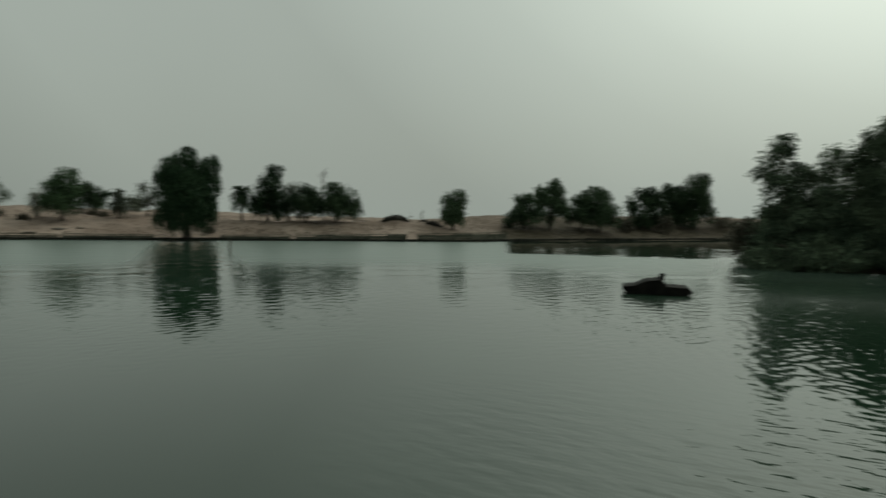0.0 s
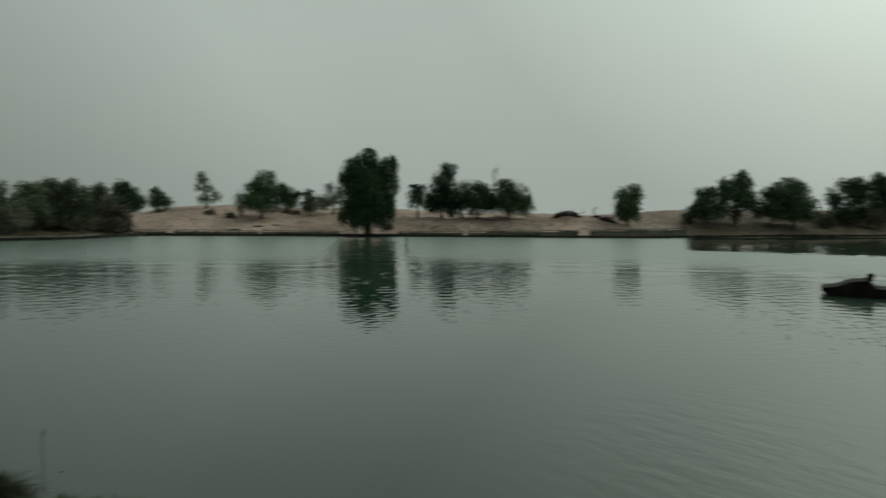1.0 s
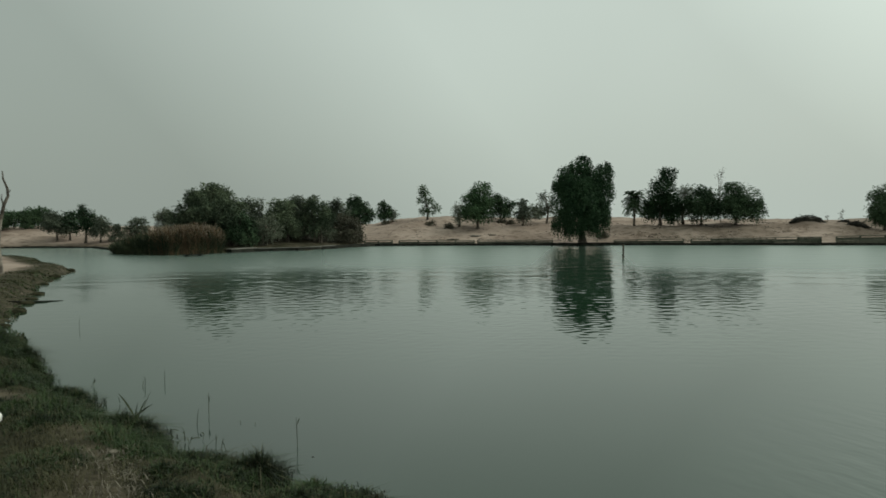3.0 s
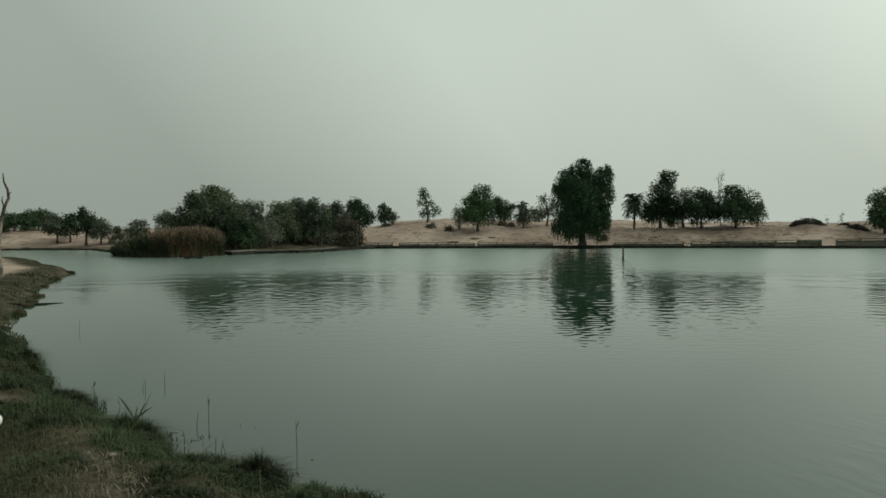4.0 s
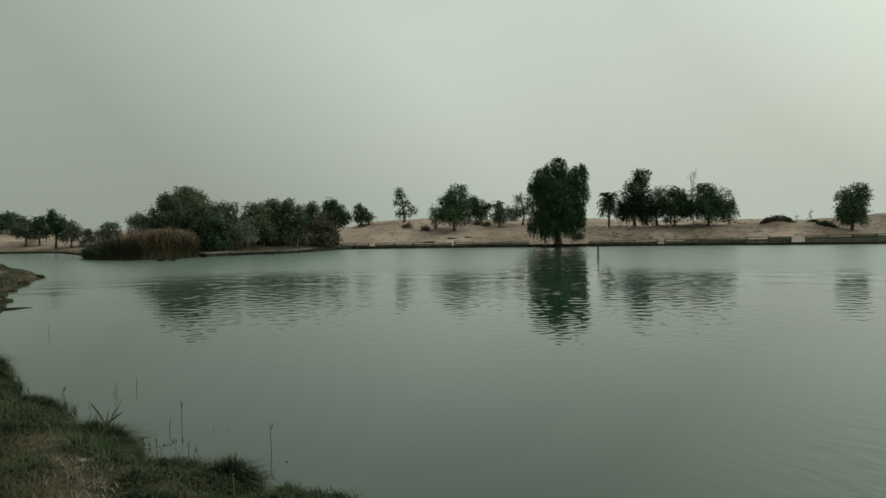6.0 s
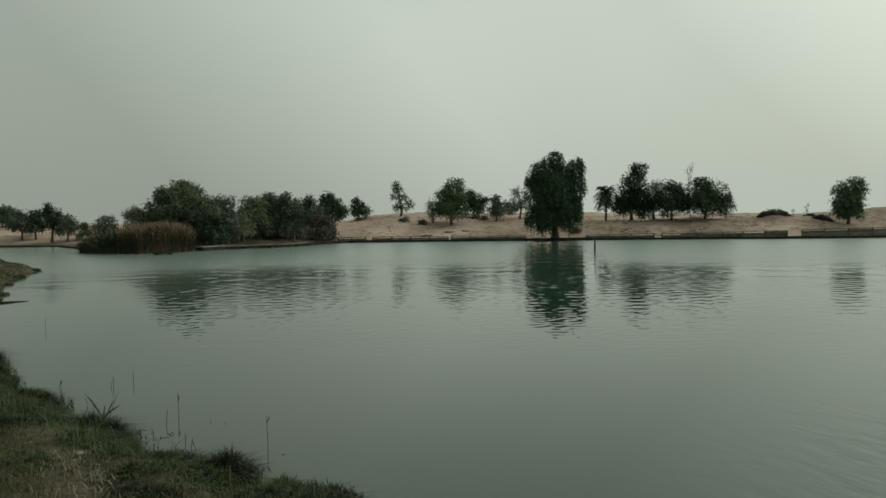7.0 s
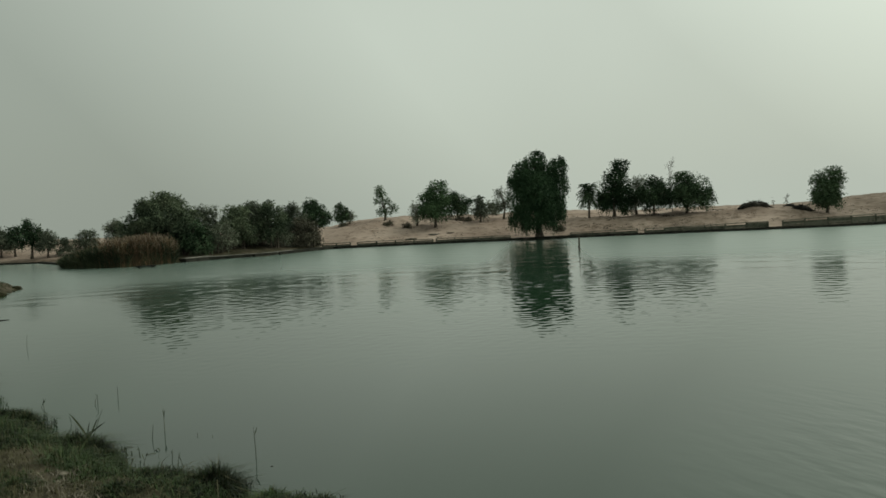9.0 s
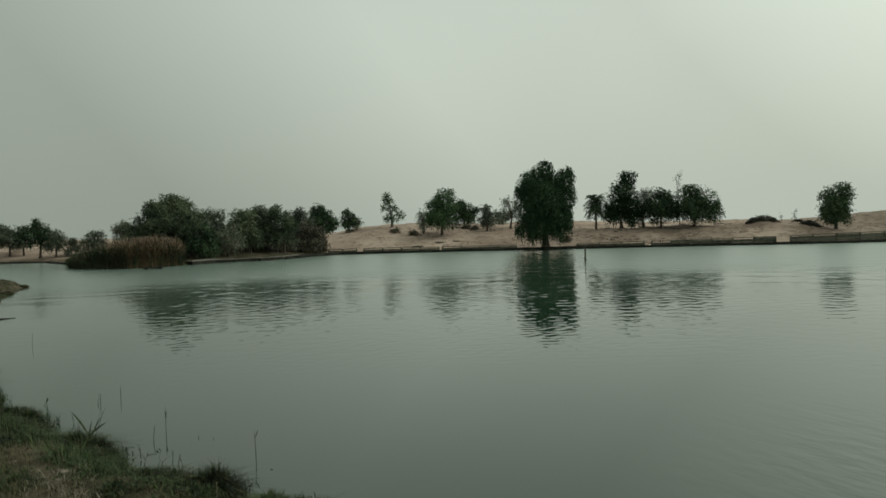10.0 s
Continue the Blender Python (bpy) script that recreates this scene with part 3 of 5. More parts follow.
def build_water():
    """The lake's surface: short wind ripples as real relief, calmer by the bank and in the lee of the far trees."""
    az = np.radians(np.concatenate([np.arange(-180, -42, 4.0), np.arange(-42, -14, 0.17), np.arange(-14, 57, 0.13), np.arange(57, 180, 4.0)]))
    r = np.concatenate([[0.5, 2.5, 4.5, 6.0], np.arange(7.0, 19, 0.048), np.arange(19, 34, 0.065), np.arange(34, 62, 0.12), np.geomspace(62.5, 125, 40)])
    rr, aa = np.meshgrid(r, az, indexing="ij")
    x, y = (-np.sin(aa) * rr).ravel(), (np.cos(aa) * rr).ravel()
    d = np.hypot(x, y)
    east = -np.degrees(np.arctan2(-x, y))
    reach = d + 5 * (value_noise(x * 0.12, y * 0.12, 30) - 0.5)
    lee = smooth(40, 42, reach) * smooth(0.190, 0.215, x / np.maximum(y, 1.0))
    force = smooth(7, 14, reach) * (1 - 0.6 * lee) * (1 - smooth(57, 61, d)) * (1 + 1.5 * smooth(13, 23, east)) * (1 - 0.6 * smooth(44, 50, -east))
    rng = np.random.default_rng(12)
    z = np.zeros(len(x))
    waves = 42
    for _ in range(waves):
        turn, length = rng.normal(2.0, 0.85), rng.uniform(0.13, 0.30)
        k = 2 * np.pi / length
        z += RIPPLE * math.sqrt(2 / waves) / k * np.sin(k * (x * math.cos(turn) + y * math.sin(turn)) + rng.uniform(0, 6.3))
    z *= (0.65 + 0.7 * value_noise(x * 0.18, y * 0.18, 31)) * (1 - smooth(16, 22, d))
    # longer, lower crossing waves, livelier in a lane below the big tree
    stir = (0.25 + 0.75 * smooth(13, 20, d)) * (1 + 0.6 * np.exp(-((east + 14.6) / 3.2) ** 2) * smooth(16, 20, d))
    for _ in range(48):
        turn, length = rng.normal(2.0, 0.9), rng.uniform(0.28, 0.62)
        k = 2 * np.pi / length
        z += SWELL * math.sqrt(2 / 48) / k * np.sin(k * (x * math.cos(turn) + y * math.sin(turn)) + rng.uniform(0, 6.3)) * stir
    # lazy undulations on the open water, longer than the rest
    for _ in range(24):
        turn, length = rng.normal(1.75, 0.55), rng.uniform(0.9, 2.4)
        k = 2 * np.pi / length
        z += 0.021 * math.sqrt(2 / 24) / k * np.sin(k * (x * math.cos(turn) + y * math.sin(turn)) + rng.uniform(0, 6.3)) * smooth(20, 29, d)
    z *= force
    nr, na = rr.shape
    i, j = np.meshgrid(np.arange(nr - 1), np.arange(na), indexing="ij")
    j2 = (j + 1) % na
    quads = np.stack([i * na + j, (i + 1) * na + j, (i + 1) * na + j2, i * na + j2], -1).reshape(-1, 4)
    dry = shore_distance(x, y) > 1.2
    quads = quads[~dry[quads].all(axis=1)]
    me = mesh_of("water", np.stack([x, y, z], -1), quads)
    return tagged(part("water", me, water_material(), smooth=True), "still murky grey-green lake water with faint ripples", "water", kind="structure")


RIPPLE, SWELL = 0.019, 0.021
build_water()


# ---- shore works ----
def far_shore(az):
    pts = sorted(FAR_SHORE)
    return float(np.interp(az, [p[0] for p in pts], [p[1] for p in pts]))


def edging(name, az_from, az_to, depth, height, material, label, seed, thick=0.7):
    """A row of rough blocks along the water's edge, each with its own height."""
    rng = random.Random(seed)
    root = tagged(new(name), label, "edging", kind="structure")
    az = az_from
    while az > az_to:
        d = far_shore(az)
        step = math.degrees(rng.uniform(1.1, 1.9) / d)
        a, b = spot(az, d + 0.1), spot(az - step, far_shore(az - step) + 0.1)
        mid, way = (a + b) / 2, b - a
        bm = box(way.length * 1.02, depth, thick, (mid.x, mid.y, height - thick + rng.uniform(-0.03, 0.03)), 0.02,
                 math.atan2(way.y, way.x) + rng.uniform(-0.03, 0.03), 0.025, rng)
        part("block", bm, material, root)
        az -= step
    return root


edging("shore_edging", 32.2, -11.4, 0.45, 0.2, WET_STONE, "dark wet stone edging along the lake shore", 3)
edging("shore_edging", -11.4, -28.5, 0.55, 0.24, WET_STONE, "dark wet stone edging below a sandy slope", 4)
edging("shore_edging", 63.0, 52.4, 0.4, 0.15, WET_STONE, "dark stone edging along the far sandy bank", 7)
edging("jetty_edging", 43.7, 33.0, 0.9, 0.20, WET_STONE, "dark wet stone ledge along the wooded point", 5)
edging("jetty_cap", 43.6, 36.0, 0.7, 0.27, PALE_STONE, "pale worn capping on the stone ledge", 6, 0.06)


def fence(az_from, az_to, high_from, high_to, seed):
    """A low timber barrier behind the edging: posts, a top rail and boards."""
    rng = random.Random(seed)
    root = tagged(new("low_fence"), "low weathered timber barrier of posts and boards on the sand", "fence", "fences along the far shore")
    run = abs(math.radians(az_from - az_to)) * 60
    bays = max(2, round(run / 1.7))
    tops = []
    for k in range(bays + 1):
        az = az_from + (az_to - az_from) * k / bays
        p = spot(az, far_shore(az) + 0.42)
        high = high_from + (high_to - high_from) * k / bays + rng.uniform(-0.02, 0.02)
        tops.append((p, high))
        part("post", box(0.11, 0.11, high + 0.28, (p.x, p.y, -0.3), 0.012, rng.uniform(0, 0.4), 0.006, rng), TIMBER, root)
    for (a, ha), (b, hb) in zip(tops, tops[1:]):
        way = b - a
        turn, mid = math.atan2(way.y, way.x), (a + b) / 2
        tilt = math.atan2(hb - ha, way.length)
        def board(name, z, thick, tall, material):
            bm = box(way.length * 0.995, thick, tall, (0, 0, 0), 0.008, 0, 0.004, rng)
            bm.transform(Matrix.Translation((mid.x, mid.y, z + rng.uniform(-0.008, 0.008))) @ Matrix.Rotation(turn, 4, "Z") @ Matrix.Rotation(-tilt, 4, "Y"))
            part(name, bm, material, root)
        h = (ha + hb) / 2
        board("top_rail", h - 0.05, 0.13, 0.06, TIMBER)
        z = 0.0
        while z < h - 0.17:
            board("board", z, 0.04, 0.115, TIMBER)
            z += 0.119
    return root


for k, (a, b, h0, h1) in enumerate(((32.7, 30.4, .50, .50), (29.8, 23.5, .50, .47), (23.2, 17.0, .47, .46), (12.0, 6.7, .44, .50), (6.1, -2.9, .50, .66),
                                    (-3.9, -11.3, .70, .88))):
    fence(a, b, h0, h1, 20 + k)


# ---- trees ----
def leaf_soup(soup, points, ways, length, width, rng):
    """Narrow diamond leaves at points along ways."""
    n = len(points)
    side = unit(np.cross(ways, unit(rng.normal(size=(n, 3)))))
    ln = (length * rng.uniform(0.6, 1.4, n))[:, None]
    wd = (width * rng.uniform(0.6, 1.4, n))[:, None]
    mid = points + ways * ln * 0.45
    verts = np.stack([points, mid + side * wd / 2, points + ways * ln, mid - side * wd / 2], 1)
    soup.add(verts.reshape(-1, 3), np.arange(4 * n).reshape(-1, 4))


def tree(az, d, top, width, crown_low, lobes=None, droop=0.3, density=1.0, leaf=0.11, material=None, label="", group="", seed=0, stems=1,
         name="tree", trunk_r=None, limb_show=1.0, flat=0.0, hang=1.0):
    """A tapered trunk with limbs that carry lobes of leafy sprigs. lobes: (across, depth, height share, half width, half height) in crown sizes."""
    rng = np.random.default_rng(1000 + seed)
    g = ground_at(az, d)
    low = max(crown_low - g, 0.1)
    high = max(top - g, low + 0.35)
    crown_h = (high - low) * 1.05
    width *= 1.12
    root = tagged(new(name), label, "tree" if name != "shrub" else "shrub", group)
    root.matrix_world = Matrix.Translation(spot(az, d, g - 0.05)) @ Matrix.Rotation(radians(az), 4, "Z")
    if lobes is None:
        lobes = [(rng.uniform(-.05, .05), 0, 0.46, 0.34, 0.40)]
        for k in range(3):
            a = rng.uniform(0, 6.3)
            lobes.append((0.17 * math.cos(a), 0.17 * math.sin(a), rng.uniform(0.68, 0.84), rng.uniform(0.15, 0.2), rng.uniform(0.13, 0.17)))
        for k in range(7):
            a = k * 0.9 + rng.uniform(-.35, .35)
            lobes.append((0.31 * math.cos(a), 0.31 * math.sin(a), rng.uniform(0.14, 0.6), rng.uniform(0.15, 0.22), rng.uniform(0.14, 0.24)))
    wood, crown = Soup(), Soup()
    r0 = trunk_r or 0.02 * high + 0.025
    feet = [(0.0, 0.0)] if stems == 1 else [(rng.uniform(-.5, .5) * width * .5, rng.uniform(-.2, .2)) for _ in range(stems)]
    forks = []
    for fx, fy in feet:
        top_f = low + crown_h * 0.35
        k = 7
        ts = np.linspace(0, 1, k)
        wob = np.cumsum(rng.normal(size=(k, 2)) * 0.045 * high / 4, axis=0)
        pts = np.stack([fx + wob[:, 0] * ts, fy + wob[:, 1] * ts, ts * top_f], -1)
        rad = r0 / math.sqrt(len(feet)) * (1.25 - 0.75 * ts + 0.5 * np.exp(-ts * 14))
        wood.tube(pts, rad, 8)
        forks.append((pts, rad))
    clumps = []
    for lx, ly, lh, rx, rz in lobes:
        c = np.array([lx * width, ly * width, low + lh * crown_h])
        size = np.array([rx * width, rx * width, rz * crown_h])
        pts, rad = forks[rng.integers(len(forks))]
        j = int(rng.integers(3, 6))
        start = pts[j]
        ts = np.linspace(0, 1, 6)[:, None]
        sag = np.array([0, 0, 0.12 * crown_h]) * np.sin(ts * np.pi)
        limb = start + (c - start) * ts + sag + rng.normal(size=(6, 3)) * 0.03 * size[0]
        wood.tube(limb, np.linspace(rad[j] * 0.6, min(0.018, rad[j] * 0.5), 6), 5)
        for _ in range(int(4 * limb_show)):
            tip = c + unit(rng.normal(size=3)) * size * rng.uniform(0.6, 1.0)
            s0 = limb[rng.integers(2, 6)]
            mid = (s0 + tip) / 2 + rng.normal(size=3) * 0.06 * size[0]
            wood.tube([s0, mid, tip], np.array([0.02, 0.013, 0.005]) * min(1.0, r0 / 0.05), 4)
        clumps.append((c, size * 0.92, 1.0))
        for _ in range(5):
            w = unit(rng.normal(size=3) + np.array([0, -0.2, 0.1]))
            clumps.append((c + w * size * rng.uniform(0.72, 0.95), size * rng.uniform(0.26, 0.42), 1.2))
    down = np.array([0, 0, -1.0])
    for c, size, thick in clumps:
        shell = 4 * math.pi * size[0] * max(size[2], 0.08)
        n = max(2, int(density * thick * shell / (0.098 * (leaf / 0.15) ** 2)))
        ways = unit(rng.normal(size=(n, 3)))
        rr = np.where(rng.uniform(size=n) < 0.7, rng.uniform(0.72, 1.06, n), rng.uniform(0.2, 0.75, n))
        p = c + ways * rr[:, None] * size
        side = unit(ways * np.array([1, 1, 0.25 if flat else 1]) + rng.normal(size=(n, 3)) * np.array([.5, .5, .5 - .4 * flat]))
        heading = unit(side * (1 - droop) + down * droop)
        run = (leaf * rng.uniform(1.2, 2.8, n))[:, None] * (1 + 1.2 * droop) * hang
        for s in range(6):
            f = s / 6
            q = p + heading * run * f + down * (run * droop * f * f * 0.8)
            q[:, 2] = np.clip(q[:, 2], 0.07, high + 0.1)
            tip_way = unit(heading + rng.normal(size=(n, 3)) * 0.7)
            leaf_soup(crown, q, tip_way, leaf * 1.08, leaf * 0.54, rng)
        if density > 0.7:
            n = int(n * 0.7)
            core = c + unit(rng.normal(size=(n, 3))) * (rng.uniform(0.1, 0.8, n) ** 0.6)[:, None] * size
            core[:, 2] = np.clip(core[:, 2], 0.15, high)
            leaf_soup(crown, core, unit(rng.normal(size=(n, 3)) + down * droop), leaf * 2.3, leaf * 1.2, rng)
    part("trunk", wood.mesh("trunk"), BARK, root, smooth=True)
    part("crown", crown.mesh("crown"), material or LEAF, root)
    return root


def palm(az, d, top, width, label, group, seed):
    """A young date palm: a ringed trunk and arching feathered fronds."""
    rng = np.random.default_rng(seed)
    g = ground_at(az, d)
    h = top - g
    root = tagged(new("palm_tree"), label, "palm", group)
    root.matrix_world = Matrix.Translation(spot(az, d, g - 0.05)) @ Matrix.Rotation(radians(az), 4, "Z")
    s = Soup()
    zs = np.linspace(0, h * 0.70, 14)
    s.tube(np.stack([0.03 * np.sin(zs), 0 * zs, zs], -1), 0.10 + 0.02 * (np.arange(14) % 2) - 0.002 * np.arange(14), 9)
    part("trunk", s.mesh("trunk"), BARK, root, smooth=True)
    for k in range(64):
        f = Soup()
        turn = k * 2.4 + rng.uniform(-.2, .2)
        rise = 1.35 - 2.05 * (k / 63) + rng.uniform(-.15, .15)
        reach = width * 0.5 * rng.uniform(0.9, 1.2)
        ts = np.linspace(0, 1, 9)
        out_ = reach * ts * (0.55 + 0.5 * math.cos(min(abs(rise), 1.3)))
        z = h * (0.70 - 0.10 * (k / 63)) + reach * (math.sin(rise) * ts * 1.35 - 0.75 * ts * ts)
        z = np.maximum(z, 0.27 * h)
        mid = np.stack([out_ * math.cos(turn), out_ * math.sin(turn), z], -1)
        f.tube(mid, np.linspace(0.018, 0.004, 9), 4)
        m = 105
        u = rng.uniform(0.15, 1, m)
        p = np.stack([np.interp(u, ts, mid[:, i]) for i in range(3)], -1)
        along = unit(np.gradient(mid, axis=0))[np.clip((u * 8).astype(int), 0, 8)]
        cross = unit(np.cross(along, np.array([0, 0, 1.0])))
        way = unit(along * 0.55 + cross * np.where(rng.uniform(size=m) < .5, 1, -1)[:, None] + np.array([0, 0, -0.35]))
        leaf_soup(f, p, way, 0.25, 0.045, rng)
        part("frond", f.mesh("frond"), LEAF_BLACK, root)


BIG = [(-.03, 0, .85, .17, .15), (-.25, 0, .73, .19, .16), (.33, 0, .78, .16, .13), (.14, 0, .70, .2, .18), (.36, 0, .56, .16, .2), (0, 0, .54, .38, .28), (-.31, 0, .48, .2, .26), (0, -.22, .45, .34, .3),
       (0, .22, .45, .34, .3), (-.31, 0, .2, .2, .19), (.22, 0, .22, .22, .19), (-.05, -.18, .2, .28, .19), (.35, -.03, .17, .08, .06), (.33, .05, .35, .12, .14)]
tree(14.57, 59.2, 7.5, 4.75, 0.85, BIG, 0.72, 1.3, 0.12, LEAF_WEEP, "large dark green weeping tree at the water's edge", "", 1, trunk_r=0.26, hang=0.95)
SHORE = "trees on the far dunes"
palm(10.46, 67, 5.55, 2.0, "small palm tree with drooping fronds on a slender trunk", SHORE, 2)
tree(8.42, 67, 6.95, 3.3, 1.7, [(.15, 0, .86, .24, .14), (.05, 0, .68, .34, .18), (-.12, 0, .42, .34, .26), (.2, 0, .4, .3, .26), (0, .2, .3, .36, .24), (-.25, 0, .2, .22, .16), (.25, 0, .18, .22, .16)],
     0.3, 1.0, 0.11, LEAF, "tall dark green tree with a narrow ragged top", SHORE, 3)
tree(6.7, 68.5, 5.75, 2.4, 1.75, None, 0.4, 0.6, 0.11, LEAF_GREY, "thin grey-green tree with an open crown", SHORE, 4)
tree(5.35, 67, 5.3, 3.1, 1.7, None, 0.3, 1.0, 0.11, LEAF_BLACK, "dense rounded dark green tree on the sand mound", SHORE, 5)
tree(2.87, 68, 5.4, 4.2, 1.65, [(-.1, 0, .6, .32, .36), (.18, 0, .55, .3, .36), (-.3, 0, .42, .2, .32), (.36, 0, .3, .15, .24), (0, .2, .4, .3, .34), (.05, -.2, .35, .3, .3), (-.02, 0, .84, .2, .15)],
     0.3, 1.0, 0.11, LEAF_BLACK, "broad dense dark green tree with a rounded crown", SHORE, 6)
tree(3.96, 69, 6.9, 1.1, 4.4, [(0, 0, .5, .3, .4), (.12, 0, .8, .2, .2), (-.2, 0, .7, .2, .2)], 0.1, 0.035, 0.06, LEAF_DRY, "thin nearly bare sapling rising behind other trees", SHORE, 7, limb_show=3, trunk_r=0.022)
tree(-6.84, 68, 5.1, 2.75, 1.45, [(0, 0, .45, .38, .36), (.15, 0, .82, .26, .16), (-.2, 0, .68, .2, .18), (.3, 0, .6, .18, .2), (0, .2, .4, .34, .34), (-.2, 0, .2, .24, .18), (.22, 0, .2, .24, .18), (0, -.2, .35, .3, .3)],
     0.3, 1.0, 0.11, LEAF_BLACK, "lone rounded dark tree with a short trunk on sand", SHORE, 8)
tree(-3.29, 72, 2.7, 0.35, 1.9, [(0, 0, .5, .3, .4)], 0.1, 0.08, 0.08, LEAF_DRY, "small bare sapling on the dune", SHORE, 9, trunk_r=0.022, limb_show=0.5, name="sapling")
tree(-4.18, 72, 2.9, 0.5, 2.0, [(0, 0, .4, .3, .3), (.1, 0, .75, .2, .2)], 0.1, 0.08, 0.08, LEAF_DRY, "small bare sapling on the dune", SHORE, 10, trunk_r=0.022, limb_show=0.5, name="sapling")
tree(17.45, 70, 5.45, 2.0, 2.5, None, 0.3, 0.42, 0.13, LEAF_GREY, "sparse grey tree with an open airy crown", SHORE, 11)
tree(19.40, 68, 4.4, 1.5, 2.0, None, 0.4, 0.85, 0.14, LEAF_GREY, "small upright grey-green tree", SHORE, 12)
tree(18.4, 75, 3.9, 1.6, 2.4, None, 0.4, 0.8, 0.14, LEAF_GREY, "low grey bush behind the dune crest", SHORE, 13, name="shrub")
tree(23.2, 67, 5.9, 3.1, 1.9, [(.08, 0, .86, .28, .14), (-.05, 0, .6, .34, .24), (.2, 0, .55, .28, .26), (-.25, 0, .32, .24, .24), (.15, 0, .25, .32, .24), (0, .2, .4, .32, .3), (-.1, -.2, .3, .3, .26)],
     0.3, 1.0, 0.11, LEAF, "bushy dark green tree leaning over the dune slope", SHORE, 14)
tree(24.75, 68, 4.2, 1.3, 1.8, None, 0.3, 0.5, 0.13, LEAF_GREY, "light grey-green bush beside a tree", SHORE, 15, name="shrub")
tree(21.28, 72, 5.1, 2.9, 2.5, None, 0.3, 1.0, 0.11, LEAF_BLACK, "low rounded dark tree on the dune crest", SHORE, 16)
tree(27.4, 72, 5.95, 2.3, 2.75, [(-.2, 0, .88, .17, .11), (-.08, 0, .7, .22, .13), (-.25, 0, .5, .17, .1), (.1, 0, .46, .2, .12), (.36, 0, .26, .18, .12), (-.16, 0, .2, .2, .12), (.1, 0, .14, .2, .1)],
     0.3, 0.85, 0.11, LEAF_BLACK, "upright ragged tree alone on the dune crest", SHORE, 17)
tree(31.0, 73, 4.5, 1.6, 2.4, None, 0.5, 0.9, 0.13, LEAF_BLACK, "small dark tree at the end of the dune", SHORE, 18)
tree(30.35, 73.5, 3.7, 1.0, 2.0, None, 0.4, 0.5, 0.14, LEAF_GREY, "pale thin bush beside a small tree", SHORE, 19, name="shrub")

POINT = "trees on the wooded point"
for k, (az, d, top, w, low, dens, mat_, words, stems) in enumerate((
        (46.15, 55, 4.75, 3.3, .8, 1.1, LEAF_POINT_HAZE, "broad bushy tree standing behind reeds", 3),
        (44.1, 56, 5.2, 4.0, .8, 1.15, LEAF_POINT_HAZE, "broad dark green tree with a domed crown on the point", 3),
        (41.65, 57, 4.35, 2.0, .8, 0.8, LEAF_HAZE, "grey-green tree with a loose crown on the point", 2),
        (39.4, 56.5, 4.3, 2.8, 1.05, 0.95, LEAF_POINT_HAZE, "rounded green tree with several thin stems", 3),
        (38.2, 58.5, 4.5, 2.8, 1.05, 1.0, LEAF_HAZE, "dark green tree with thin stems on the point", 2),
        (36.7, 57.5, 4.4, 2.8, 1.05, 0.95, LEAF_POINT_HAZE, "rounded green tree with thin bare stems", 3),
        (35.1, 61, 4.3, 2.6, 1.05, 0.85, LEAF_HAZE, "loose grey-green tree on the point", 2),
        (33.2, 64.5, 4.7, 2.8, 1.9, 1.1, LEAF_BLACK, "rounded dark tree at the end of the point", 1),
        (40.6, 54.6, 2.8, 2.2, .5, 0.6, LEAF_HAZE, "low grey bush at the water's edge", 2),
        (38.9, 57.9, 2.3, 1.4, .9, 0.4, LEAF_HAZE, "low thin grey bush by the stone ledge", 2),
        (42.6, 53.8, 2.9, 2.4, .5, 0.8, LEAF_BLACK, "dense dark bush beside the reed bed", 2),
        (34.0, 59.2, 2.9, 2.6, .35, 0.75, LEAF_DRY, "brownish rounded bush overhanging the water", 4),
        (36.0, 58.6, 2.4, 2.2, .4, 0.6, LEAF_HAZE, "low grey-green undergrowth on the wooded point", 3),
        (37.5, 59.0, 2.2, 2.4, .4, 0.6, LEAF_HAZE, "low grey-green undergrowth on the wooded point", 3),
        (43.6, 54.2, 3.6, 2.2, .6, 0.8, LEAF_POINT_HAZE, "bushy green tree beside the reed bed", 2))):
    tree(az, d, top, w, low, None, 0.3, dens, 0.11, mat_, words, POINT, 40 + k, stems, name="shrub" if top < 3 else "tree")
for k, (az, d, top, w, low, dens, mat_, words, stems) in enumerate((
        (48.3, 74, 3.75, 2.1, 1.4, 0.8, LEAF_HAZE, "grey tree behind the reed bed", 1),
        (50.2, 72, 2.85, 2.3, .9, 0.8, LEAF_HAZE, "low grey bushy tree behind the reeds", 2),
        (51.7, 71.5, 2.25, 1.4, .5, 0.8, LEAF_HAZE, "low grey bush on the far bank", 2))):
    tree(az, d, top, w, low, None, 0.3, dens, 0.11, mat_, words, POINT, 56 + k, stems, name="shrub" if top < 3 else "tree")
BANK = "trees on the far sandy bank"
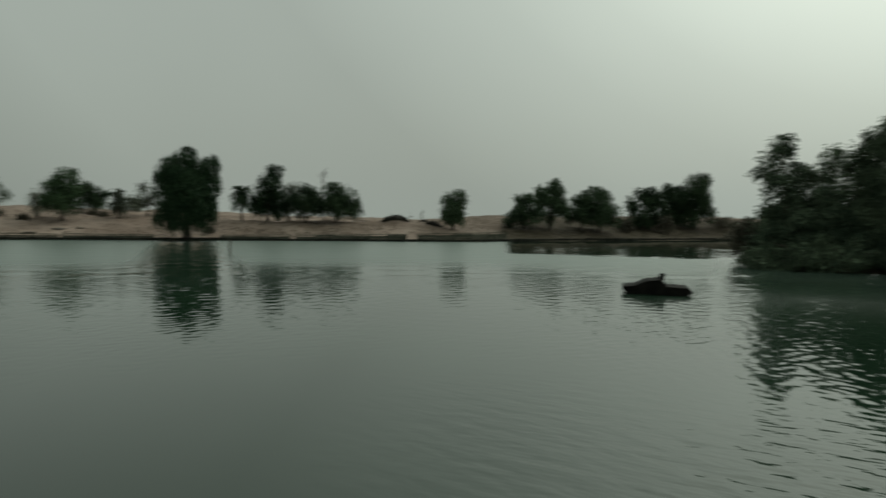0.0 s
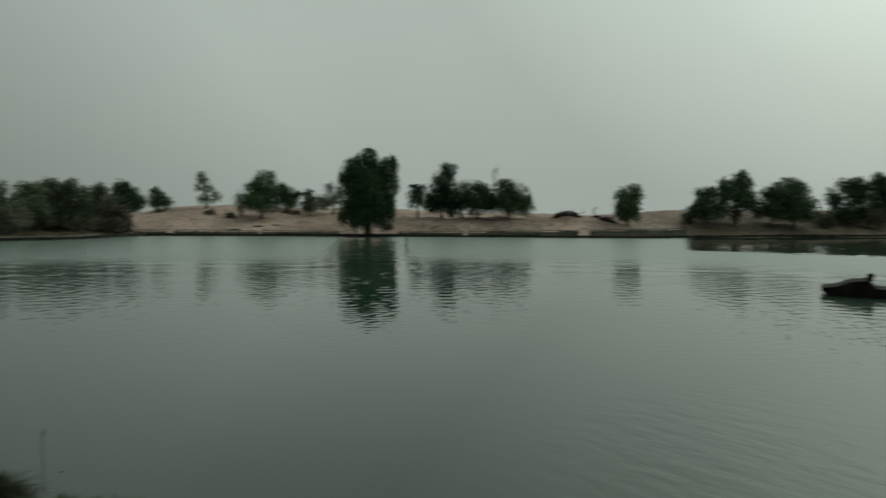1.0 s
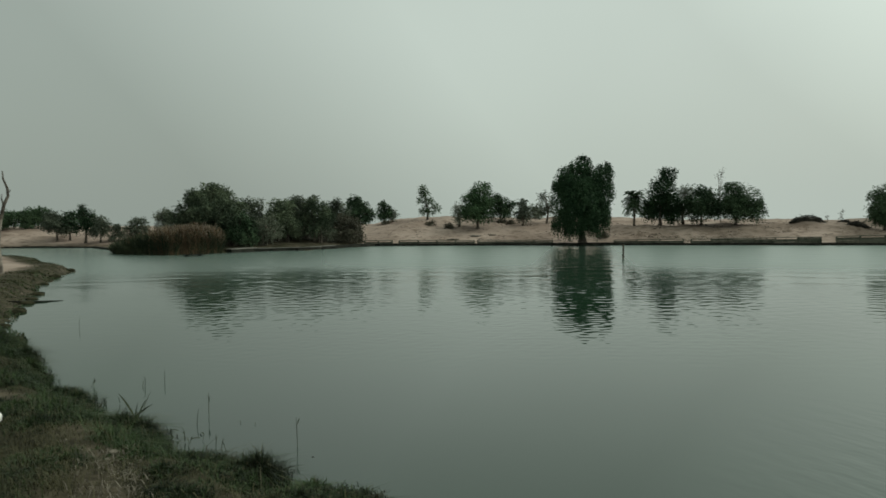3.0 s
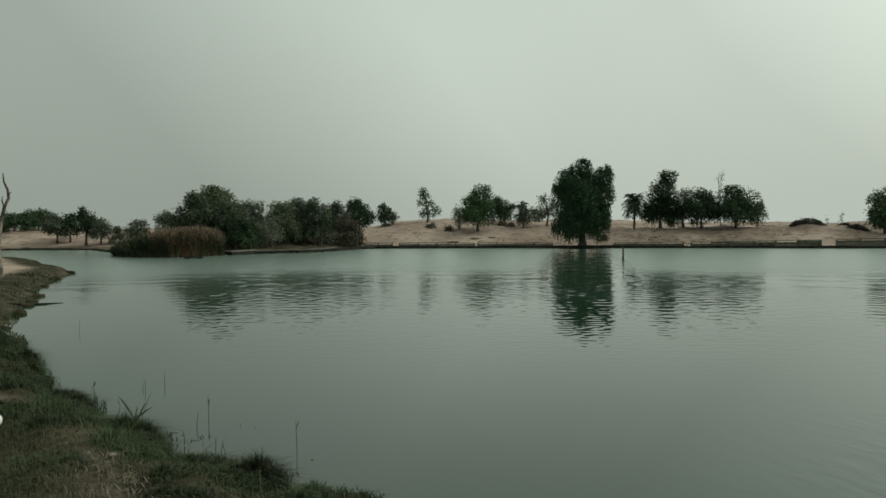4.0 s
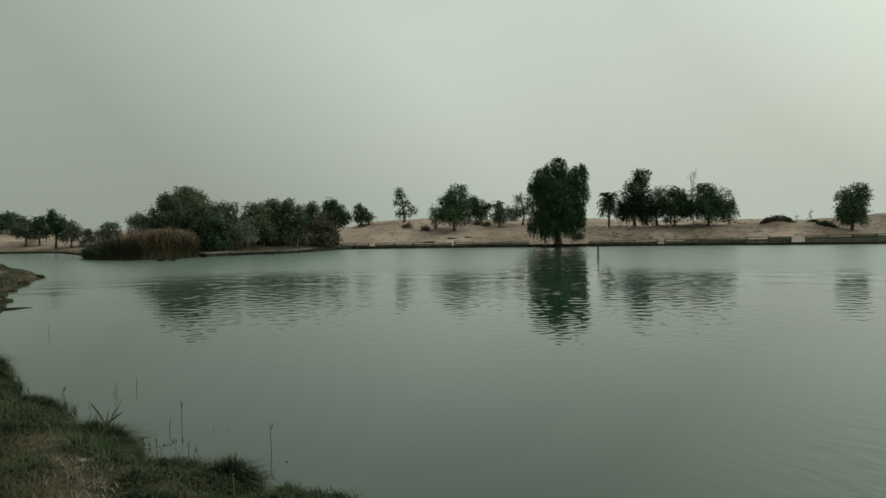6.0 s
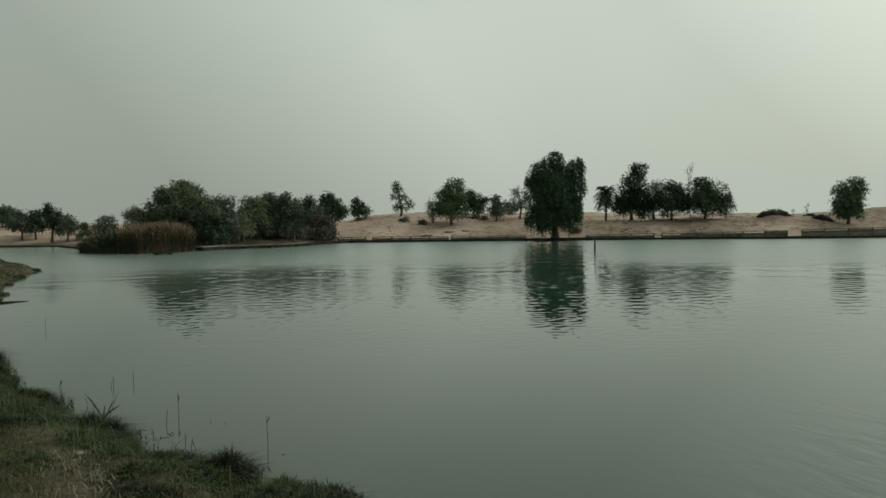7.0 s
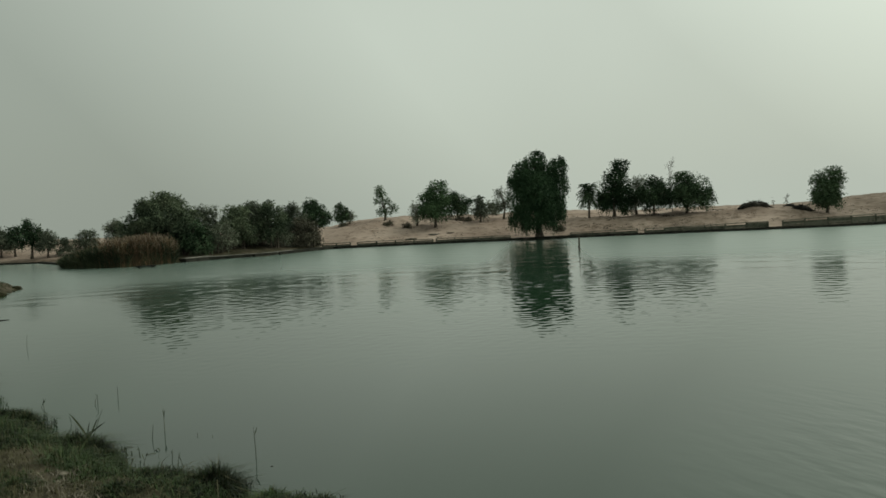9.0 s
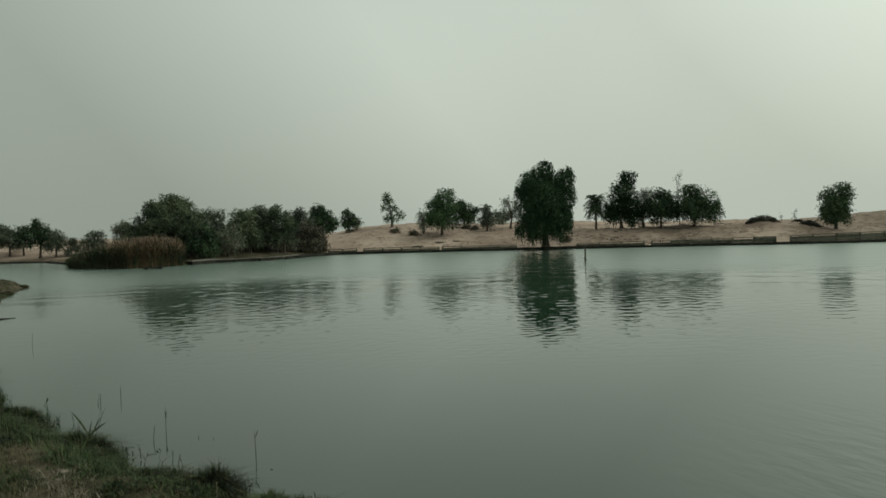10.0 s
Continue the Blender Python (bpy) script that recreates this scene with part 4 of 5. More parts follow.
for k, (az, d, top, w, low, mat_, dens, words) in enumerate((
        (58.3, 86, 3.9, 4.4, 1.9, LEAF_BLACK, 0.9, "dark green tree with a short bare trunk on sand"),
        (56.8, 86, 4.3, 3.4, 1.9, LEAF_BLACK, 0.95, "dark green tree with a short bare trunk on sand"),
        (55.65, 76, 3.4, 2.9, 1.2, LEAF_HAZE, 0.85, "broad hazy grey-green tree spreading low over sand"),
        (54.8, 75.6, 3.5, 1.7, 1.5, LEAF_BLACK, 1.0, "dark green tree with a short bare trunk on sand"),
        (53.8, 72.4, 4.05, 1.9, 1.55, LEAF_BLACK, 1.1, "upright dark tree with a bare trunk on sand"),
        (52.8, 71.6, 3.0, 1.9, 0.9, LEAF_HAZE, 0.8, "hazy grey-green bushy tree spreading low over sand"),
        (60.2, 85, 4.0, 4.0, 1.9, LEAF_BLACK, 0.9, "dark green tree with a short bare trunk on sand"))):
    tree(az, d, top, w, low, None, 0.3, dens, 0.12, mat_, words, BANK, 70 + k, name="tree")
EAST = "trees on the dark sandy shore"
for k, (az, d, top, w, low, dens) in enumerate(((-12.8, 74, 4.85, 4.0, 1.6, 1.0), (-14.9, 76, 6.6, 3.9, 1.6, 1.0), (-17.4, 79, 5.5, 3.6, 1.5, 1.0), (-18.9, 80, 6.1, 4.9, 1.5, 1.0),
                                              (-22.4, 88, 6.4, 4.6, 1.2, 1.0), (-24.6, 95, 7.2, 4.8, 1.6, 1.0), (-26.2, 96, 8.8, 5.2, 1.7, 1.0))):
    tree(az, d, top, w, low, None, 0.3, dens, 0.14, LEAF_BLACK, "dense dark tree on the shaded sandy shore", EAST, 80 + k)
for k, (az, d, top, w) in enumerate(((-28.3, 98, 3.0, 3.0), (-30.0, 96, 2.9, 3.4), (-21.0, 84, 2.4, 1.8), (-24.0, 88, 2.9, 2.2))):
    tree(az, d, top, w, 1.2, None, 0.4, 0.6, 0.2, LEAF_DRY, "low dry scrub on the sand", "scrub on the sand", 90 + k, 3, name="shrub")
SPIT = "trees on the near wooded spit"
tree(-31.9, 36, 6.2, 2.5, .5, [(.08, 0, .9, .24, .09), (-.02, 0, .78, .30, .10), (-.2, 0, .66, .26, .08), (.1, 0, .62, .34, .14), (.12, 0, .4, .34, .16), (0, 0, .2, .42, .18), (.25, .1, .3, .3, .2)],
     0.12, 0.9, 0.085, LEAF_SPIT, "tall ragged dark tree at the tip of the spit", SPIT, 100, 2, flat=1.0)
tree(-34.3, 37, 5.1, 2.6, .5, None, 0.12, 0.9, 0.085, LEAF_SPIT, "dark ragged tree in a thicket", SPIT, 101, 2, flat=1.0)
tree(-36.3, 36.5, 5.95, 2.9, .5, None, 0.12, 0.9, 0.085, LEAF_SPIT, "dark feathery tree in a thicket", SPIT, 102, 2, flat=1.0)
tree(-39.2, 36.5, 7.15, 3.2, .5, None, 0.12, 0.9, 0.085, LEAF_SPIT, "tall dark feathery tree in a thicket", SPIT, 103, 2, flat=1.0)
tree(-42.5, 36, 6.2, 3.4, .5, None, 0.12, 0.9, 0.085, LEAF_SPIT, "tall dark tree deep in a thicket", SPIT, 104, 2, flat=1.0)
tree(-30.5, 37.6, 2.2, 2.4, .2, None, 0.2, 0.9, 0.13, LEAF_DRY, "brownish dry waterside bush at the tip of the spit", SPIT, 109, 3, name="shrub")
for k, (az, d, top, w) in enumerate(( (-32.4, 35.3, 2.3, 2.6), (-34.4, 35, 2.7, 2.8), (-36.6, 35.2, 2.9, 2.8), (-38.9, 35.8, 3.0, 2.8), (-41.2, 34.6, 3.0, 3.0))):
    tree(az, d, top, w, .2, None, 0.2, 1.0, 0.09, LEAF_SPIT, "dense dark waterside bush", SPIT, 110 + k, 3, name="shrub")
for k, az in enumerate((-31.4, -33.0, -34.7, -36.3, -38.0, -39.9)):
    tree(az, 33.9 if az > -38 else 34.6, 1.15 + 0.2 * (k % 3), 2.3, .02, None, 0.5, 0.8, 0.09, LEAF_SPIT, "low dark shrub hanging over the water", SPIT, 130 + k, 3, name="shrub")
for k, (az, d, top, w) in enumerate(((21.15, 70, 2.35, 0.9), (20.44, 69.5, 2.2, 0.7), (27.2, 69, 2.15, 0.9), (25.6, 67, 1.95, 0.8), (30.9, 72, 2.2, 0.8), (12.9, 62, 1.1, 0.9))):
    tree(az, d, top, w, ground_at(az, d) + 0.1, None, 0.3, 0.6, 0.11, LEAF_DRY, "small dry desert bush on the dune", "bushes on the dune", 120 + k, 3, name="shrub")


# ---- dead tree on the left bank ----
def dead_tree(az, d, top):
    g = ground_at(az, d)
    h = top - g
    root = tagged(new("dead_tree"), "bare dead tree with a bleached trunk and forked limbs", "tree")
    root.matrix_world = Matrix.Translation(spot(az, d, g - 0.05)) @ Matrix.Rotation(radians(az), 4, "Z")
    trunk = Soup()
    trunk.tube(np.array([(0, 0, 0), (-.01, 0, .12), (-.02, .02, .3), (0, 0, .5), (.01, .02, .57)]) * h, [.085, .075, .07, .07, .065], 9)
    part("trunk", trunk.mesh("trunk"), DEAD_BARK, root, smooth=True)
    for pts, r in (([(.01, 0, .54), (.04, 0, .68), (.075, .02, .76), (.07, .02, .84), (.04, 0, .92), (.035, 0, 1.0)], (.064, .054, .047, .040, .030, .016)),
                   ([(.0, 0, .55), (-.06, 0, .62), (-.07, .03, .70), (-.13, .03, .75), (-.2, .02, .78)], (.045, .036, .03, .024, .014)),
                   ([(.035, 0, .67), (.02, .02, .74), (.025, .02, .78)], (.026, .02, .01)),
                   ([(.073, .02, .79), (.095, .03, .82)], (.03, .015)), ([(-.07, .02, .68), (-.02, .05, .72)], (.03, .012))):
        limb = Soup()
        limb.tube(np.array(pts) * h, r, 7)
        part("limb", limb.mesh("limb"), BARK, root, smooth=True)


dead_tree(59.15, 28.5, 4.0)


# ---- reeds ----
def reed_bed():
    rng = np.random.default_rng(5)
    root = tagged(new("reed_bed"), "dense bed of tall reeds, green below and reddish brown plumes above", "reeds", kind="stuff")
    n = 5200
    az = rng.uniform(44.1, 52.0, n)
    depth = rng.uniform(0, 3.2, n)
    front = np.interp(az, [44, 47.9, 51.0, 52], [50.2, 48.4, 51.2, 53.5])
    d = front + depth
    share = (52.0 - az) / 7.9
    tall = np.interp(share, [0, .1, .25, .45, .7, .9, 1.0], [0.5, 1.0, 1.4, 1.7, 1.9, 1.75, 1.3]) * rng.uniform(0.66, 1.0, n)
    tall *= 0.9 + 0.24 * value_noise(az * 2.6, d * 0.8, 51)
    a = np.radians(az)
    base = np.stack([-np.sin(a) * d, np.cos(a) * d, np.full(n, -0.05)], -1)
    lean = rng.normal(size=(n, 2)) * 0.13
    tip = base + np.stack([lean[:, 0] * tall, lean[:, 1] * tall, tall], -1)
    brown = rng.uniform(size=n) < np.interp(share, [0, .32, .46, .7, .88, 1], [.0, .04, .42, .62, .42, .22]) * (0.6 + 0.8 * value_noise(az * 3.1, d * 0.5, 52))
    for name, mat_, pick in (("green_stems", REED_GREEN, ~brown), ("dry_stems", REED_BROWN, brown)):
        soup = Soup()
        b, t = base[pick], tip[pick]
        k = len(b)
        side = np.stack([np.cos(a[pick]), np.sin(a[pick]), np.zeros(k)], -1) * rng.uniform(0.008, 0.014, k)[:, None]
        soup.add(np.stack([b - side, b + side, t + side * .4, t - side * .4], 1).reshape(-1, 3), np.arange(4 * k).reshape(-1, 4))
        for _ in range(5):
            f = rng.uniform(0.15 if mat_ is REED_GREEN else 0.5, 0.85 if mat_ is REED_GREEN else 0.98, k)[:, None]
            p = b + (t - b) * f
            out_ = unit(np.concatenate([rng.normal(size=(k, 2)), rng.uniform(0.6, 2.0, (k, 1))], 1))
            leaf_soup(soup, p, out_, 0.45, 0.03, rng)
        part(name, soup.mesh(name), mat_, root)
    soup = Soup()
    pick = (rng.uniform(size=n) < np.interp(share, [0, .3, .45, .8, 1], [0, .04, .32, .42, .2])) & (depth < 3.0)
    t = tip[pick]
    for _ in range(9):
        k = len(t)
        p = t + np.stack([rng.normal(size=k) * .03, rng.normal(size=k) * .03, rng.uniform(-.12, .2, k)], -1)
        leaf_soup(soup, p, unit(np.concatenate([rng.normal(size=(k, 2)) * .35, np.ones((k, 1))], 1)), 0.13, 0.02, rng)
    part("plumes", soup.mesh("plumes"), PLUME, root)


reed_bed()


def floating_platform(az, d):
    rng = random.Random(8)
    root = tagged(new("floating_platform"), "small flat dark wooden platform floating beside reeds", "platform")
    root.matrix_world = Matrix.Translation(spot(az, d, 0)) @ Matrix.Rotation(radians(az + 4), 4, "Z")
    for k in range(5):
        part("plank", box(1.15, 0.15, 0.05, (0, -0.34 + k * 0.17, 0.07), 0.008, 0, 0.006, rng), WET_TIMBER, root)
    for x in (-0.4, 0.4):
        part("float", box(0.2, 0.85, 0.12, (x, 0, -0.05), 0.03, 0, 0.006, rng), WET_TIMBER, root)


floating_platform(46.3, 46.6)


def raft(az, d):
    """A floating ramp: a boarded wedge that rises to a hump, then a low flat deck."""
    rng = random.Random(9)
    root = tagged(new("floating_ramp"), "dark wooden floating raft with a sloping boarded ramp and flat deck", "raft")
    root.matrix_world = Matrix.Translation(spot(az, d, 0)) @ Matrix.Rotation(radians(az + 3), 4, "Z")
    bm = bmesh.new()
    outline = [(-.95, .15), (-.80, .0), (-.72, -.10), (.72, -.10), (.80, .02), (.93, .08), (.92, .12), (.84, .20), (.24, .22), (.17, .36), (.08, .41), (-.05, .40), (-.30, .36), (-.62, .22), (-.94, .185)]
    for y in (-0.5, 0.5):
        bm.faces.new([bm.verts.new((x, y, z)) for x, z in outline])
    bm.verts.ensure_lookup_table()
    k = len(outline)
    for i in range(k):
        bm.faces.new([bm.verts[i], bm.verts[(i + 1) % k], bm.verts[k + (i + 1) % k], bm.verts[k + i]])
    bmesh.ops.recalc_face_normals(bm, faces=bm.faces[:])
    bmesh.ops.bevel(bm, geom=bm.edges[:], offset=0.012, segments=1, affect="EDGES")
    part("hull", bm, WET_TIMBER, root)
    for x0, z0, x1, z1, boards in ((-.93, .19, -.62, .225, 2), (-.62, .225, -.30, .365, 2), (-.30, .365, .08, .415, 3)):
        slope = math.atan2(z1 - z0, x1 - x0)
        for i in range(boards):
            f = (i + 0.5) / boards
            bm = box((x1 - x0) / boards - 0.008, 1.06, 0.022, (0, 0, 0), 0.005, 0, 0.004, rng)
            bm.transform(Matrix.Translation((x0 + f * (x1 - x0), 0, z0 + f * (z1 - z0))) @ Matrix.Rotation(-slope, 4, "Y"))
            part("ramp_board", bm, WET_TIMBER, root)
    for i in range(4):
        part("deck_board", box(0.145, 1.06, 0.025, (0.32 + i * 0.145, 0, 0.215 - i * 0.006), 0.005, 0, 0.004, rng), WET_TIMBER, root)
    # plain dark knob added in place of the bird perched on the ramp
    post = Soup()
    post.tube([(.12, -.1, .38), (.12, -.1, .48), (.12, -.1, .50), (.14, -.1, .56), (.13, -.1, .59)], [.07, .07, .085, .08, .03], 8)
    part("bird_stand_in", post.mesh("bird_stand_in"), WET_TIMBER, root, smooth=True)


raft(-23.5, 20.2)

# a marker post in open water
post = Soup()
post.tube([(0, 0, -.6), (0, 0, .2), (.01, 0, .74), (.01, 0, .78)], [.055, .05, .048, .03], 10)
ob = part("marker_post", post.mesh("marker_post"), BARK, None, "thin wooden marker post standing in the lake", True)
ob.matrix_world = Matrix.Translation(spot(11.34, 37.2))
tagged(ob, category="post")


# ---- dune clutter ----
def brush_pile(az, d, across, tall, seed, skew=0.0):
    """A heap of dark cut branches over a low core."""
    rng = np.random.default_rng(seed)
    g = ground_at(az, d)
    root = tagged(new("brush_pile"), "dark heap of cut brushwood on the sand", "brush pile", "brush piles on the dune")
    root.matrix_world = Matrix.Translation(spot(az, d, g - 0.03)) @ Matrix.Rotation(radians(az), 4, "Z")
    bm = bmesh.new()
    bmesh.ops.create_icosphere(bm, subdivisions=3, radius=1)
    for v in bm.verts:
        k = 1 + 0.3 * (noise.noise(v.co * 2.1 + Vector((seed, 0, 0))))
        peak = max(0.0, 1 - math.hypot(v.co.x, v.co.y * 0.8) ** 2.6) * (0.75 + 0.5 * noise.noise(Vector((v.co.x * 2.6, seed, 0)))) + 0.12
        v.co = Vector((v.co.x * across / 2 * k, v.co.y * across * 0.3 * k, (peak * tall * k if v.co.z > 0 else -0.25) - 0.2 * abs(v.co.x) + skew * v.co.x))
    part("core", bm, DEBRIS, root)
    sticks = Soup()
    for _ in range(130):
        x, y = rng.uniform(-.48, .48) * across, rng.uniform(-.25, .25) * across
        z = tall * (max(0, 1 - abs(2 * x / across) ** 2.6) * 0.78 + 0.12) * rng.uniform(0.6, 1.05) - 0.2 * abs(2 * x / across) + skew * 2 * x / across
        w = unit(np.array([rng.normal(), rng.normal(), rng.normal() * 0.35])) * rng.uniform(0.1, 0.3)
        sticks.tube([np.array([x, y, z]) - w, np.array([x, y, z + 0.04]), np.array([x, y, z]) + w], [0.02, 0.016, 0.008], 4)
    part("branches", sticks.mesh("branches"), DEBRIS, root)


brush_pile(-2.05, 67.5, 2.7, 0.62, 31)
brush_pile(-4.35, 67.7, 1.0, 0.35, 32)
brush_pile(-5.2, 66.7, 1.7, 0.35, 33, -0.15)


def fallen(name, az, d, long, r, turn, material, label, category="log"):
    g = ground_at(az, d)
    rng = np.random.default_rng(int(az * 10) + 500)
    s = Soup()
    xs = np.linspace(-.5, .5, 7) * long
    pts = np.stack([xs, rng.normal(size=7) * r * .5, r * .7 + np.abs(rng.normal(size=7)) * r * .3], -1)
    s.tube(pts, r * np.array([.5, .95, 1, .95, .9, .75, .4]), 8)
    ob = part(name, s.mesh(name), material, None, label, True)
    ob.matrix_world = Matrix.Translation(spot(az, d, g)) @ Matrix.Rotation(radians(az + turn), 4, "Z")
    return tagged(ob, category=category)


fallen("log", 25.3, 62.3, 1.1, 0.09, 8, BARK, "dark fallen log lying on the sand")
fallen("log", 23.4, 64.0, 1.0, 0.07, -3, PALE_STONE, "bleached fallen branch lying on the sand")
fallen("log", 22.0, 64.5, 0.7, 0.06, 5, BARK, "short dark branch lying on the sand")
s = Soup()
ends = np.array([spot(59.2, 20.9, 0.06), spot(57.5, 20.8, 0.025), spot(56.4, 20.85, 0.012), spot(55.4, 20.9, 0.002)])
s.tube(ends, [0.032, 0.026, 0.022, 0.009], 7)
tagged(part("branch", s.mesh("branch"), WET_TIMBER, None, "thin dark branch lying out over the water", True), category="branch")


def dune_litter():
    """Twigs, leaf litter and dry tussocks scattered under the trees on the far shore."""
    rng = np.random.default_rng(66)
    n = 3000
    az = np.where(rng.uniform(size=n) < 0.45, rng.normal(5.5, 3.6, n), rng.uniform(-26, 32, n))
    d = np.interp(az, [q[0] for q in sorted(FAR_SHORE)], [q[1] for q in sorted(FAR_SHORE)]) + rng.uniform(1.2, 13, n)
    x, y = -np.sin(np.radians(az)) * d, np.cos(np.radians(az)) * d
    clump = value_noise(x * 0.6, y * 0.6, 41)
    keep = rng.uniform(size=n) < smooth(0.45, 0.8, clump)
    x, y = x[keep], y[keep]
    z = land(x, y)[0]
    k = len(x)
    s = Soup()
    p0 = np.stack([x, y, z + 0.01], -1)
    for _ in range(5):
        way = unit(np.stack([rng.normal(size=k), rng.normal(size=k), rng.uniform(0.0, 0.5, k)], -1))
        leaf_soup(s, p0 + rng.normal(size=(k, 3)) * np.array([.12, .12, .008]), way, 0.16, 0.03, rng)
    tagged(part("dune_litter", s.mesh("dune_litter"), DEBRIS), "dark twigs and leaf litter scattered on the sand", "litter", kind="stuff")


dune_litter()


# ---- near bank ----
def blades(soup, x, y, z, long, width, rng, lean=0.5):
    """Bent grass blades of two faces each."""
    n = len(x)
    turn = rng.uniform(0, 2 * np.pi, n)
    out_ = np.stack([np.cos(turn), np.sin(turn), np.zeros(n)], -1)
    side = np.stack([-np.sin(turn), np.cos(turn), np.zeros(n)], -1) * (width * rng.uniform(.6, 1.3, n))[:, None]
    base = np.stack([x, y, z], -1)
    bend = np.minimum(np.abs(rng.normal(size=n)) * lean, 2.0)
    up = np.array([0, 0, 1.0])
    mid = base + (up * 0.62 + out_ * (bend * 0.3)[:, None]) * long[:, None]
    tip = base + (up * (1 - 0.35 * np.minimum(bend, 1.5))[:, None] + out_ * bend[:, None]) * long[:, None]
    verts = np.stack([base - side, base + side, mid + side * .7, mid - side * .7, tip], 1).reshape(-1, 3)
    k = np.arange(n)[:, None] * 5
    soup.add(verts, k + np.array([[0, 1, 2, 3]]), k + np.array([[3, 2, 4]]))


def bank_points(n, rng, az_lo, az_hi, d_lo, d_hi):
    az = np.radians(rng.uniform(az_lo, az_hi, n))
    d = np.sqrt(rng.uniform(d_lo ** 2, d_hi ** 2, n))
    x, y = -np.sin(az) * d, np.cos(az) * d
    return x, y, shore_distance(x, y), d


def near_grass():
    rng = np.random.default_rng(77)
    green, dry = Soup(), Soup()
    # tufts: thick along the water's edge, in loose patches farther in, none on the footpath
    x, y, sd, d = bank_points(42000, rng, 24, 72, 2.6, 13.5)
    patch = value_noise(x * 1.3, y * 1.3, 12)
    big = value_noise(x * 2.1, y * 2.1, 11)
    fringe = np.exp(-((sd - 0.2) / 0.26) ** 2)
    bare = track_share(x, y)
    want = fringe * (0.4 + 0.7 * smooth(0.3, 0.7, big)) + 0.5 * smooth(0.45, 0.7, patch) * (sd > 0) * (1 - bare) ** 2
    keep = (sd > -0.04) & (sd < 5) & (rng.uniform(size=len(x)) < want)
    x, y, fringe, big, patch = x[keep], y[keep], fringe[keep], big[keep], patch[keep]
    size = (0.04 + 0.17 * fringe * smooth(0.35, 0.85, big) ** 1.3 + 0.02 * fringe + 0.05 * smooth(0.6, 0.85, patch)) * rng.uniform(0.5, 1.4, len(x))
    size = np.minimum(size, 0.2) * np.interp(np.degrees(np.arctan2(-x, y)), [30, 40], [0.6, 1.0])
    m = 30
    r = np.abs(rng.normal(size=(len(x), m))) * (0.025 + size * 0.4)[:, None]
    a = rng.uniform(0, 6.28, (len(x), m))
    bx, by = (x[:, None] + r * np.cos(a)).ravel(), (y[:, None] + r * np.sin(a)).ravel()
    bz = np.maximum(land(bx, by)[0], -0.03) - 0.01
    long = np.repeat(size, m) * rng.uniform(0.45, 1.4, len(bx))
    pick = rng.uniform(size=len(bx)) < np.repeat(0.12 + 0.4 * smooth(0.35, 1.2, shore_distance(x, y)), m)
    blades(green, bx[~pick], by[~pick], bz[~pick], long[~pick], 0.0038, rng, 1.3)
    blades(dry, bx[pick], by[pick], bz[pick], long[pick] * 1.1, 0.0024, rng, 1.6)
    # dry trampled turf
    x, y, sd, d = bank_points(300000, rng, 26, 72, 2.6, 13.5)
    patch = value_noise(x * 1.4, y * 1.4, 15)
    keep = (sd > 0.12) & (sd < 5) & (rng.uniform(size=len(x)) < (0.3 + 0.5 * smooth(0.35, 0.75, patch)) * (1 - 0.75 * track_share(x, y)))
    x, y, sd, patch = x[keep], y[keep], sd[keep], patch[keep]
    blades(dry, x, y, land(x, y)[0] - 0.01, (0.03 + 0.05 * patch) * rng.uniform(0.4, 1.5, len(x)), 0.0022, rng, 2.6)
    # the low spit farther off: short dry turf, greener at the edge
    x, y, sd, d = bank_points(260000, rng, 53, 66, 13.5, 52)
    tuft = value_noise(x * 1.3, y * 1.3, 13)
    sand = np.where(d > 22, 1 - smooth(0.8, 1.7, sd), 1.0)
    keep = (sd > -0.12) & (sd < 8) & (rng.uniform(size=len(x)) < (0.12 + 0.4 * tuft) * sand)
    x, y, sd, tuft, d = x[keep], y[keep], sd[keep], tuft[keep], d[keep]
    pick = rng.uniform(size=len(x)) < 0.15 + 0.35 * (sd < 0.5)
    z = np.maximum(land(x, y)[0], 0) - 0.01
    long = (0.03 + 0.06 * tuft) * rng.uniform(0.5, 1.3, len(x))
    blades(green, x[pick], y[pick], z[pick], long[pick], 0.010, rng, 0.8)
    blades(dry, x[~pick], y[~pick], z[~pick], long[~pick] * .8, 0.010, rng, 1.2)
    tagged(part("bank_grass", green.mesh("bank_grass"), GRASS), "short green grass tufts along the muddy lake bank", "grass", kind="stuff")
    tagged(part("dry_turf", dry.mesh("dry_turf"), GRASS_DRY), "dry trampled turf on the brown bank", "grass", kind="stuff")


near_grass()


def track_litter():
    rng = np.random.default_rng(91)
    n = 340
    d = rng.uniform(4.35, 5.6, n)
    a = np.radians(np.interp(d, TRACK_D, TRACK_AZ) + rng.normal(size=n) * 1.6 - 1.0)
    x, y = -np.sin(a) * d, np.cos(a) * d
    straw = Soup()
    blades(straw, x, y, land(x, y)[0] + 0.004, 0.048 * rng.uniform(0.4, 1.4, n), 0.0034, rng, 2.6)
    tagged(part("straw_litter", straw.mesh("straw_litter"), PEBBLE), "pale dry straw scattered on the trodden bank", "straw", kind="stuff")


track_litter()


